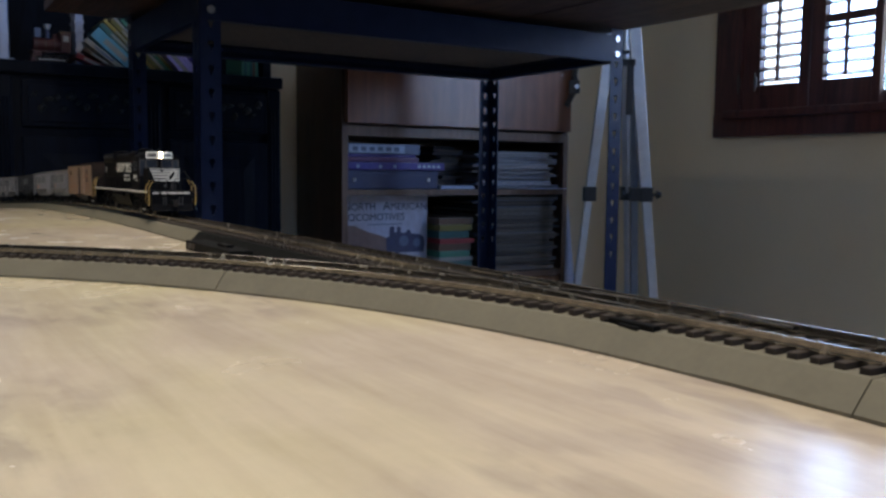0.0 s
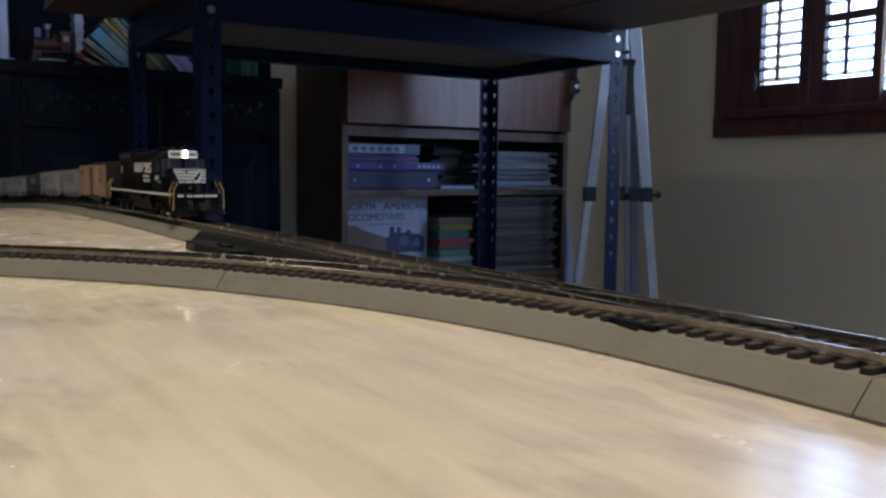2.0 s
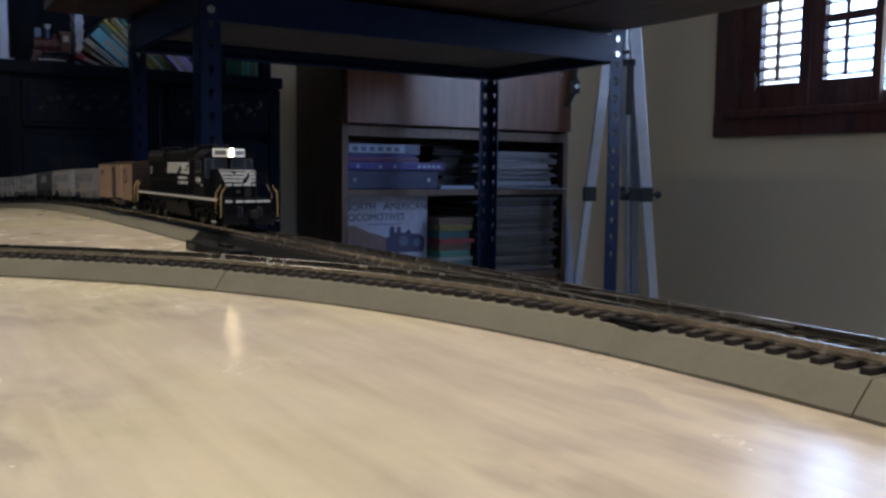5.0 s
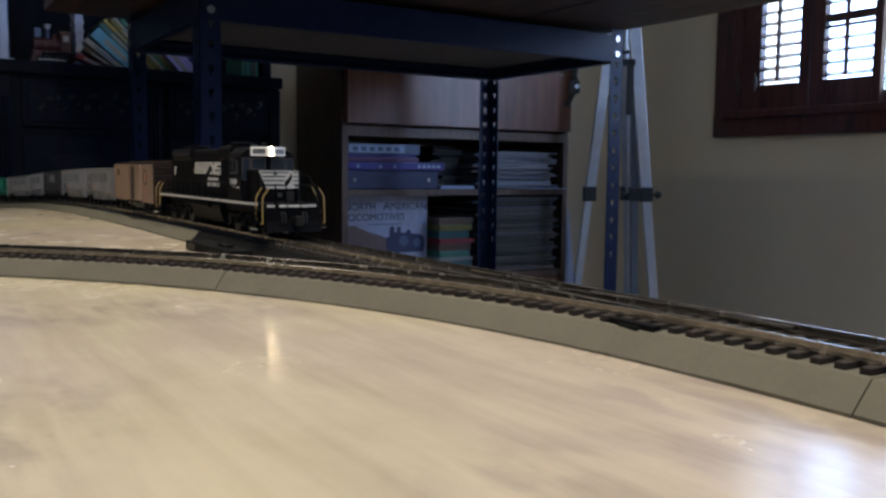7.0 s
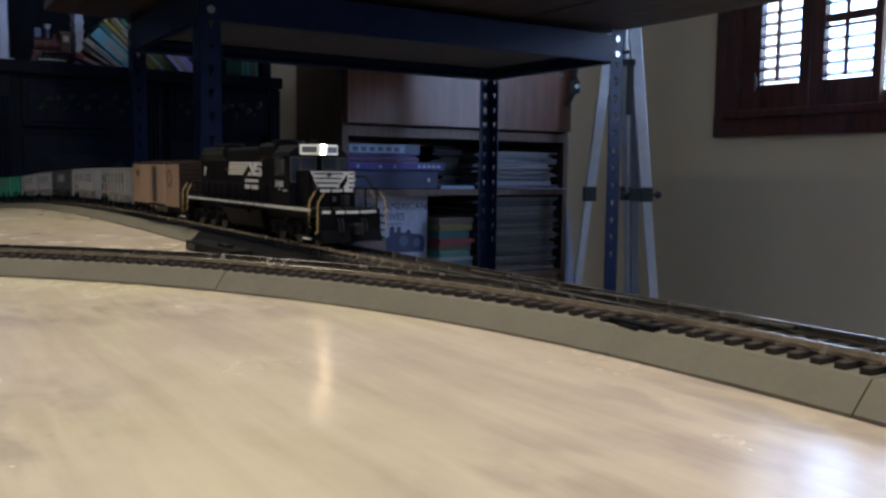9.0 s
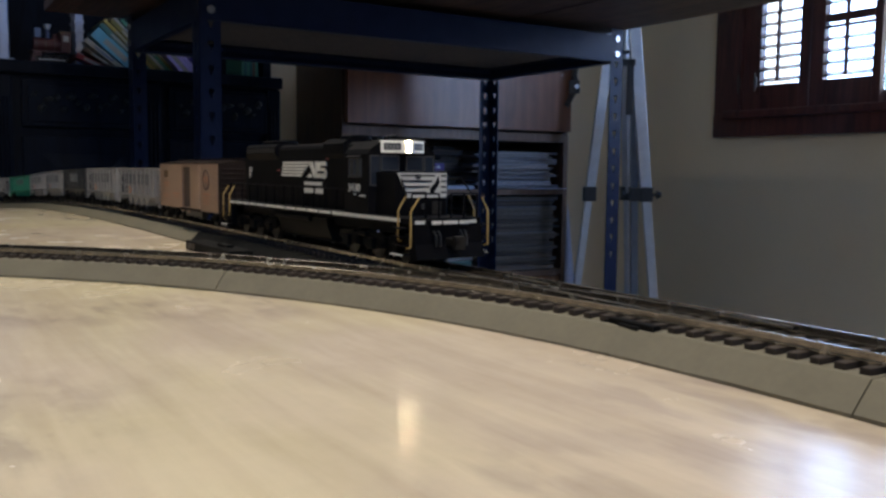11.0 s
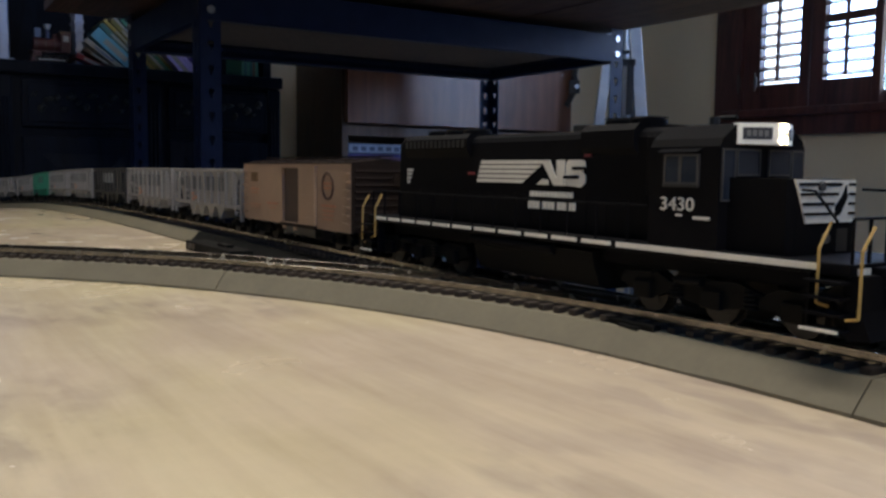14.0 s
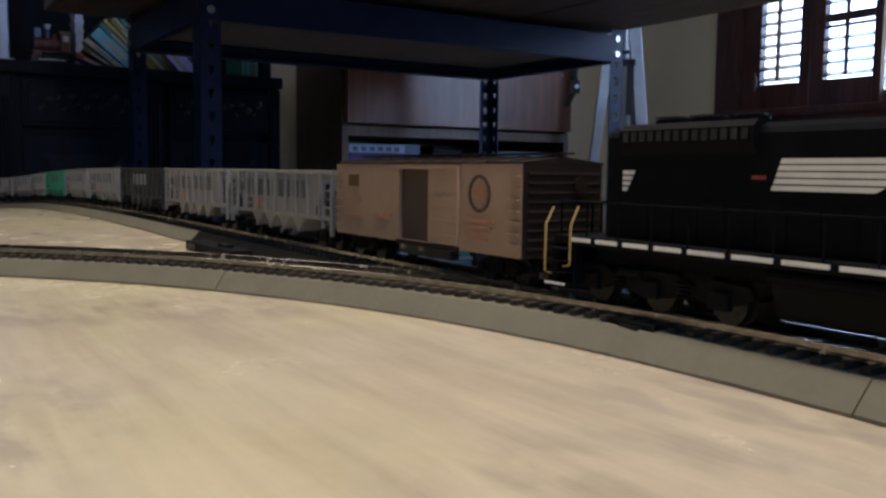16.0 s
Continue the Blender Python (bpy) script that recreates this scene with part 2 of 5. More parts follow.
for a0, a1, c0, c1 in ((-1.62, W1[0], 0, 2.5), (W1[0], W1[1], 0, W1[2]), (W1[0], W1[1], W1[3], 2.5), (W1[1], W2[0], 0, 2.5),
                       (W2[0], W2[1], 0, W2[2]), (W2[0], W2[1], W2[3], 2.5), (W2[1], 3.1, 0, 2.5)):
    bx(bm, a0, a1, 2.264, 2.334, c0, c1)
solid("wall_window", bm, "wall", "cream painted plaster wall with shuttered window")


def window_1():
    w = thing("window_1", -0.74, 2.264, W1[2], "dark red-brown wooden window with louvred shutters, daylight behind", "window", kind="structure")
    z0, z1, s0, s1 = 0.0, W1[3] - W1[2], W1[0] + 0.74, W1[1] + 0.74
    bm = bmesh.new()
    prism(bm, [(s0 - 0.109, z0 - 0.078), (s1 + 0.109, z0 - 0.078), (s1 + 0.109, z0), (s0 - 0.109, z0)], "y", -0.030, 0.0)
    bx(bm, s0 - 0.109, s0, -0.030, 0.0, z0, z1, 0.004)
    bx(bm, s1, s1 + 0.109, -0.030, 0.0, z0, z1, 0.004)
    bx(bm, s0 - 0.109, s1 + 0.109, -0.030, 0.0, z1, z1 + 0.1, 0.004)
    part("casing", bm, "mahogany", w)
    part("sill", B(s0 - 0.06, s1 + 0.06, -0.055, -0.026, z0 - 0.018, z0 + 0.008, bevel=0.005), "mahogany", w)
    leaves = ((-1.108, -0.861, 0.066, 0.035, ()), (-0.857, -0.6255, 0.046, 0.026, (0.275,)), (-0.61, -0.364, 0.05, 0.05, (0.275,)))
    for a, b, l, r, mids in leaves:
        a, b = a + 0.74, b + 0.74
        sh = part("shutter", B(a, a + l, -0.022, 0.006, 0.006, z1 - 0.006, bevel=0.003), "mahogany", w)
        part("stile", B(b - r, b, -0.022, 0.006, 0.006, z1 - 0.006, bevel=0.003), "mahogany", sh)
        part("rail", B(a + l, b - r, -0.021, 0.005, 0.006, 0.090, bevel=0.003), "mahogany", sh)
        part("rail", B(a + l, b - r, -0.021, 0.005, z1 - 0.09, z1 - 0.006, bevel=0.003), "mahogany", sh)
        for mz in mids:
            part("rail", B(a + l, b - r, -0.021, 0.005, mz - 0.012, mz + 0.012, bevel=0.003), "mahogany", sh)
        slat = None
        z = 0.106
        while z < z1 - 0.1:
            if all(abs(z - mz) > 0.016 for mz in mids):
                mm = pose((a + l + b - r) / 2, -0.008, z, 24, 0, 0)
                hw = (b - r - a - l) / 2
                if slat is None:
                    slat = part("slat", B(-hw, hw, -0.018, 0.018, -0.0024, 0.0024), "mahogany", sh)
                    slat.matrix_basis = mm
                else:
                    share(slat, sh, mm)
            z += 0.0362
        c = (a + l + b - r) / 2 + 0.002
        part("tilt_rod", B(c - 0.005, c + 0.005, -0.036, -0.027, 0.1, z1 - 0.1), "mahogany", sh)
    for sx in (-1.118, -1.052):
        bm = bmesh.new()
        cyl(bm, (sx + 0.74, -0.034, 0.07), (sx + 0.74, -0.034, 0.13), 0.004, 8)
        bx(bm, sx + 0.74 - 0.006, sx + 0.74 + 0.006, -0.034, -0.024, 0.085, 0.115)
        part("hinge", bm, "dull_hinge", w, "dull metal hinge")
    bm = bmesh.new()
    bx(bm, s0, s1, 0.045, 0.057, z0, z0 + 0.05)
    bx(bm, s0, s1, 0.045, 0.057, z1 - 0.05, z1)
    bx(bm, s0, s0 + 0.014, 0.045, 0.057, z0, z1)
    bx(bm, s1 - 0.05, s1, 0.045, 0.057, z0, z1)
    part("sash", bm, "mahogany", w)
    p = part("pane", B(s0 + 0.014, s1 - 0.05, 0.049, 0.053, z0 + 0.05, z1 - 0.05), "glass", w)
    p.visible_shadow = False


window_1()
bm = bmesh.new()
bx(bm, W2[0] - 0.1, W2[1] + 0.1, 2.234, 2.2638, W2[2] - 0.1, W2[2])
bx(bm, W2[0] - 0.1, W2[1] + 0.1, 2.234, 2.2638, W2[3], W2[3] + 0.1)
bx(bm, W2[0] - 0.1, W2[0], 2.234, 2.2638, W2[2], W2[3])
bx(bm, W2[1], W2[1] + 0.1, 2.234, 2.2638, W2[2], W2[3])
solid("window_2", bm, "mahogany", "red-brown wooden window frame", "window")
bm = bmesh.new()
bx(bm, 2.974, 2.9998, W3[0] - 0.09, W3[1] + 0.09, W3[2] - 0.09, W3[2])
bx(bm, 2.974, 2.9998, W3[0] - 0.09, W3[1] + 0.09, W3[3], W3[3] + 0.09)
bx(bm, 2.974, 2.9998, W3[0] - 0.09, W3[0], W3[2], W3[3])
bx(bm, 2.974, 2.9998, W3[1], W3[1] + 0.09, W3[2], W3[3])
solid("window_3", bm, "mahogany", "red-brown wooden window frame", "window")
solid("backdrop", B(-3.2, 4.0, 3.4, 3.42, -0.5, 3.6), "daylight", "blown-out bright daylight outside")


# ---------------------------------------------------------------- layout table and upper deck
def layout_table():
    t = thing("layout_table", 0, 0, 0, "pale varnished plywood table top with stains and brush marks", "table")
    bm = bmesh.new()
    s_list = [-1.30 + i * 0.05 for i in range(29)] + [0.15, 0.6, 1.1, 1.75]
    q0, q1, th = -1.15, 0.055, 0.018
    rows = []
    for s in s_list:
        z = TABLE + sag(s)
        rows.append([bm.verts.new((s, q, zz)) for q, zz in ((q0, z), (q1, z), (q1, z - th), (q0, z - th))])
    for a, b in zip(rows, rows[1:]):
        for i in range(4):
            bm.faces.new((a[i], a[(i + 1) % 4], b[(i + 1) % 4], b[i]))
    bm.faces.new(rows[0][::-1])
    bm.faces.new(rows[-1])
    bmesh.ops.recalc_face_normals(bm, faces=bm.faces)
    part("tabletop", bm, "plywood", t)
    for s in (-1.15, 1.6):
        for q in (-1.05, -0.05):
            part("leg", B(s - 0.03, s + 0.03, q - 0.03, q + 0.03, 0, TABLE + sag(s) - 0.019 - (0.004 if s < 0 else 0), bevel=0.003), "deck", t)
    for q in (-1.05, -0.05):
        part("rail", B(-0.2, 1.57, q - 0.015, q + 0.015, TABLE - 0.10, TABLE - 0.0195), "deck", t)


layout_table()


def section(name, fn, a0, a1, label, n_ties, cat="track section", first=0.0, low=0.0, wide=None, bed="roadbed"):
    """One piece of track on its roadbed along fn, from a0 to a1."""
    fn0 = fn

    def fn(a):
        c, f = fn0(a)
        return c - Vector((0, 0, low)), f
    mid, f = fn((a0 + a1) / 2)
    t = thing(name, mid.x, mid.y, mid.z - (RAIL - TABLE), label, cat, "train track", rz=0)
    inv = (pose(mid.x, mid.y, mid.z - (RAIL - TABLE))).inverted()
    steps = max(2, int(abs(a1 - a0) / 0.02))
    prof = ((-0.0233, -0.0119), (-0.0233, -0.0110), (-0.0168, -0.0042), (0.0168, -0.0042), (0.0233, -0.0110), (0.0233, -0.0119))
    gap = 0.0002 if a1 > a0 else -0.0002

    def sweep(pr, g=0.0):
        bm = bmesh.new()
        rings = []
        for i in range(steps + 1):
            c, f = fn(a0 + g + (a1 - a0 - 2 * g) * i / steps)
            u = Vector((-math.sin(f), math.cos(f), 0))
            rings.append([bm.verts.new(inv @ (c + u * y + Vector((0, 0, z)))) for y, z in pr])
        n = len(pr)
        for r0, r1 in zip(rings, rings[1:]):
            for i in range(n):
                bm.faces.new((r0[i], r0[(i + 1) % n], r1[(i + 1) % n], r1[i]))
        bm.faces.new(rings[0][::-1])
        bm.faces.new(rings[-1])
        bmesh.ops.recalc_face_normals(bm, faces=bm.faces)
        return bm
    part("roadbed", sweep(prof, gap), bed, t)
    for y in (-0.00865, 0.00865):
        head = [(y - 0.0011, -0.0026), (y + 0.0011, -0.0026), (y + 0.0011, -0.0021), (y + 0.0004, -0.0018), (y + 0.0004, -0.0008), (y + 0.0006, -0.0006),
                (y + 0.0006, -0.0001), (y + 0.0004, 0), (y - 0.0004, 0), (y - 0.0006, -0.0001), (y - 0.0006, -0.0006), (y - 0.0004, -0.0008), (y - 0.0004, -0.0018), (y - 0.0011, -0.0021)]
        part("rail", sweep(head), "rail", t, "worn nickel-silver rail")
    for i in range(n_ties):
        at = a0 + (a1 - a0) * (i + 0.5) / n_ties
        if at < first:
            continue
        c, f = fn(at)
        m = inv @ Matrix.Translation(c + Vector((0, 0, -0.0026))) @ pose(0, 0, 0, 0, 0, math.degrees(f))
        if wide:
            bm = bx(bmesh.new(), -0.0014, 0.0014, -0.0143 - wide(at), 0.0143, -0.0024, 0.0, 0.0003)
            part("tie", bm, "tie", t).matrix_basis = m
        elif "tie" not in M_TIE:
            bm = bx(bmesh.new(), -0.0014, 0.0014, -0.0143, 0.0143, -0.0024, 0.0, 0.0003)
            for y in (-0.0108, -0.0065, 0.0065, 0.0108):
                bx(bm, -0.0007, 0.0007, y - 0.0007, y + 0.0007, 0, 0.0007)
            M_TIE["tie"] = part("tie", bm, "tie", t)
            M_TIE["tie"].matrix_basis = m
        else:
            share(M_TIE["tie"], t, m)
    return t


M_TIE = {}
GREY = "model railway track on olive-grey plastic roadbed with brown ties"
TP = 0.0061


def sections():
    edges = [1.194, 0.9653, 0.7367]
    for a, b in zip(edges[1:], edges):
        section("track_section", line, a, b, GREY, round((b - a) / TP))
    t = section("turnout", line, 0.508, 0.7367, "model railway turnout on olive-grey roadbed with brown ties", 37, "turnout", wide=lambda x: R18 - math.sqrt(R18 ** 2 - max(0.0, 0.705 - x) ** 2) if x > 0.545 else 0.0)
    edges = [0.508, 0.25, 0.0214, -0.2072, -0.4358, S_BEND]
    for b, a in zip(edges, edges[1:]):
        if b == 0.508:
            section("track_section", line, a, b, "model railway track on black plastic roadbed with brown ties", round((b - a) / TP), bed="truck_black")
        else:
            section("track_section", line, a, b, GREY, round((b - a) / TP))
    for i in range(3):
        section("track_section", line, S_BEND - 0.2394 * (i + 1), S_BEND - 0.2394 * i, "curved " + GREY, 39)
    for i in range(4):
        section("track_section", loop, 0.2394 * i, 0.2394 * (i + 1), "curved " + GREY, 39, first=0.155 if i == 0 else 0.0, low=0.00025 if i == 0 else 0.0)
    # points, frog and guard rails of the turnout
    for y0, y1, s0, s1 in ((-0.0068, -0.0032, 0.70, 0.60), (0.0072, 0.0079, 0.70, 0.62), (0.0062, 0.0062, 0.60, 0.55)):
        bm = bmesh.new()
        c0, c1 = Vector((s0 - 0.622, y0, 0.0108)), Vector((s1 - 0.622, y1, 0.0108))
        cyl(bm, c0, c1, 0.0006, 8)
        part("point_rail", bm, "rail", t)


sections()


def switch_machine():
    """The dark housing beside the straight leg."""
    t = thing("switch_machine", 0.335, -0.0325, TABLE, "small black plastic switch machine housing beside the track", "switch machine")
    part("housing", bx(bmesh.new(), -0.040, 0.045, -0.0065, 0.0075, 0.0, 0.0060, 0.001), "truck_black", t)
    part("slot", B(-0.030, -0.020, -0.0078, -0.0066, 0.0015, 0.0048), "tie", t)
    part("lever", B(0.010, 0.028, -0.002, 0.002, 0.0061, 0.0078, bevel=0.0005), "truck_black", t)


switch_machine()


# ---------------------------------------------------------------- steel shelf and the deck on it
from mathutils.geometry import tessellate_polygon


def shelf_unit():
    s0, s1, q0, q1 = -1.060, -0.565, 0.231, 1.163
    u = thing("shelving_unit", s0, q0, 0, "blue-grey slotted steel shelving unit carrying a wooden deck", "shelf")
    L, D, H = q1 - q0, s1 - s0, 1.112
    wdt, th = 0.036, 0.002

    cx, pitch = wdt * 0.54, 0.0381
    ring = []
    for k in range(14):
        a = 2 * math.pi * k / 14
        sn, cs = math.sin(a), math.cos(a)
        ring.append((cx + 0.0056 * cs * (1.0 if sn > -0.3 else 0.55), 0.0056 * sn if sn > -0.3 else 0.0125 * sn))
    cell = [(0, -pitch / 2), (wdt, -pitch / 2), (wdt, pitch / 2), (0, pitch / 2)]
    tris = tessellate_polygon([[Vector((x, z, 0)) for x, z in cell], [Vector((x, z, 0)) for x, z in ring]])
    pts = cell + ring

    def face(bm, H, to):
        """An upright's flange with a column of keyhole slots; to maps (x, z, depth) to space."""
        z0, n = 0.602, int((H - 0.602) / pitch)
        top = z0 + n * pitch
        for lo, hi in ((0.0, z0), (top, H)):
            for d in (0.0, th):
                bm.faces.new([bm.verts.new(to(x, z, d)) for x, z in ((0, lo), (wdt, lo), (wdt, hi), (0, hi))])
        for i in range(n):
            zc = z0 + (i + 0.5) * pitch
            va = [bm.verts.new(to(x, zc + z, 0.0)) for x, z in pts]
            vb = [bm.verts.new(to(x, zc + z, th)) for x, z in pts]
            for t in tris:
                bm.faces.new([va[j] for j in t])
                bm.faces.new([vb[j] for j in t])
            for k in range(14):
                j = (k + 1) % 14
                bm.faces.new((va[4 + k], va[4 + j], vb[4 + j], vb[4 + k]))
        for x in (0, wdt):
            bm.faces.new([bm.verts.new(to(x, z, d)) for z, d in ((0, 0), (H, 0), (H, th), (0, th))])
    for px, py in ((0, 0), (D, 0), (0, L), (D, L)):
        bm = bmesh.new()
        sx, sy = (1 if px == 0 else -1), (1 if py == 0 else -1)
        face(bm, H, lambda x, z, d: (px + sx * d, py + sy * x, z))
        face(bm, H, lambda x, z, d: (px + sx * x, py + sy * d, z))
        post = part("upright", bm, "steel", u)
        for zz in (H - 0.022, H - 0.055):
            bmb = bmesh.new()
            if px == D:
                cyl(bmb, (px, py + sy * 0.0195, zz), (px + 0.004, py + sy * 0.0195, zz), 0.0065, 10)
            else:
                cyl(bmb, (px + sx * 0.0195, py, zz), (px + sx * 0.0195, py - sy * 0.004, zz), 0.0065, 10)
            part("rivet", bmb, "bolt", post)
    zb, zt = 1.041, 1.098

    def beam(name, f):
        bm = bmesh.new()
        prism(bm, [(0, zb), (0.012, zb), (0.014, zb + 0.004), (0.006, zb + 0.016), (0.006, zb + 0.026), (0.0, zb + 0.030), (0.0, zt), (-0.004, zt), (-0.004, zb)], "x", 0, 1)
        for v in bm.verts:
            v.co = f(*v.co)
        bmesh.ops.recalc_face_normals(bm, faces=bm.faces)
        part(name, bm, "steel", u)
    beam("beam", lambda a, b, c: (D - 0.003 - b, 0.003 + a * (L - 0.006), c))
    beam("beam", lambda a, b, c: (0.003 + b, 0.003 + a * (L - 0.006), c))
    beam("end_beam", lambda a, b, c: (0.02 + a * (D - 0.04), 0.004 + b, c))
    beam("end_beam", lambda a, b, c: (0.02 + a * (D - 0.04), L - 0.004 - b, c))
    part("shelf_board", B(0.012, D - 0.012, 0.012, L - 0.012, zb + 0.030, zb + 0.044), "chip", u, "brown particle board panel")


shelf_unit()


def upper_deck():
    d = thing("upper_deck", -1.085, 1.172, 1.112, "dark brown stained plank deck lying on the steel shelf", "deck")
    w = 0.272
    for i in range(4):
        y1 = -i * (w + 0.003)
        part("plank", B(0, 1.055, y1 - w, y1, 0.0, 0.020, bevel=0.002), "deck", d)
    for s in (0.02, 0.5, 0.98):
        part("batten", B(s, s + 0.04, -1.09, -0.01, 0.0205, 0.055, bevel=0.002), "deck", d)


upper_deck()


# ---------------------------------------------------------------- the train
M["black_paint"] = mat("satin_black_paint", (0.0065, 0.0065, 0.008), 0.55, 0, 0.2, 120, 0.05, spec=0.04)
M["figure_grey"] = mat("grey_figures", (0.22, 0.22, 0.21), 0.5, 0, 0.1, 100, 0)
M["white_paint"] = mat("white_lettering", (0.72, 0.71, 0.66), 0.5, 0, 0.08, 200, 0.0)
M["yellow_paint"] = mat("yellow_handrail", (0.46, 0.30, 0.09), 0.5, 0, 0.1, 200, 0.0)
M["red_paint"] = mat("red_mark", (0.22, 0.03, 0.035), 0.5, 0, 0.1, 200, 0.0)
M["cab_glass"] = mat("blue_tinted_glazing", (0.022, 0.030, 0.048), 0.08, 0, 0.1, 50, 0.0, spec=0.6)
M["window_frame"] = mat("grey_window_frame", (0.055, 0.055, 0.058), 0.5, 0, 0.1, 100, 0)
M["lamp_glow"] = mat("lit_headlight", (1.0, 0.80, 0.44), 0.3, 0, 0, 100, 0, emit=110.0)
# off-white housing; its faint emission stands for the headlight's glow on it
M["housing_spill_glow"] = mat("lit_number_board", (0.85, 0.83, 0.75), 0.5, 0, 0.05, 100, 0, emit=0.16)
M["wheel"] = mat("blackened_wheel", (0.03, 0.027, 0.024), 0.5, 0.5, 0.2, 300, 0.1)
M["tan_paint"] = mat("tan_boxcar_paint", (0.33, 0.222, 0.155), 0.65, 0, 0.10, 60, 0.1)
M["brown_paint"] = mat("dark_brown_paint", (0.024, 0.016, 0.013), 0.75, 0, 0.2, 80, 0.15, spec=0.12)
M["inner_brown"] = mat("matt_brown_panel", (0.07, 0.045, 0.035), 0.7, 0, 0.2, 80, 0.1)
M["ring_ink"] = mat("brown_ring_ink", (0.075, 0.035, 0.025), 0.6, 0, 0.15, 300, 0)
M["pale_red_ink"] = mat("faded_red_ink", (0.42, 0.19, 0.11), 0.6, 0, 0.2, 400, 0)
M["gold_ink"] = mat("ochre_ink", (0.10, 0.05, 0.012), 0.6, 0, 0.2, 400, 0)
M["hopper_grey"] = mat("pale_grey_hopper_paint", (0.235, 0.228, 0.225), 0.6, 0, 0.15, 60, 0.1, obj=0.08)
M["hopper_black"] = mat("black_hopper_paint", (0.02, 0.02, 0.021), 0.5, 0, 0.2, 60, 0.1)
M["hopper_green"] = mat("green_hopper_paint", (0.015, 0.20, 0.125), 0.5, 0, 0.12, 60, 0.1)
M["letter_ink"] = mat("dark_lettering", (0.08, 0.08, 0.085), 0.6, 0, 0.1, 300, 0)


def mirror_y(bm_fn, *a):
    bm = bmesh.new()
    for sgn in (-1, 1):
        bm_fn(bm, sgn, *a)
    return bm


def axle(name, x, r, parent, gauge=0.0083):
    """A wheelset across the track, centred on its own axis."""
    bm = bmesh.new()
    cyl(bm, (0, -gauge - 0.002, 0), (0, gauge + 0.002, 0), 0.0009, 8)
    for sg in (-1, 1):
        cyl(bm, (0, sg * (gauge - 0.0012), 0), (0, sg * (gauge + 0.0014), 0), r, 20)
        cyl(bm, (0, sg * (gauge - 0.0019), 0), (0, sg * (gauge - 0.0012), 0), r + 0.0007, 20)
        for k in range(4):
            a = k * math.pi / 2
            bx(bm, math.cos(a) * r * 0.6 - 0.0006, math.cos(a) * r * 0.6 + 0.0006, sg * (gauge + 0.0014) - 0.0002, sg * (gauge + 0.0014) + 0.0002,
               math.sin(a) * r * 0.6 - 0.0006, math.sin(a) * r * 0.6 + 0.0006)
    ob = part(name, bm, "wheel", parent)
    ob.location = (x, 0, r)
    return ob


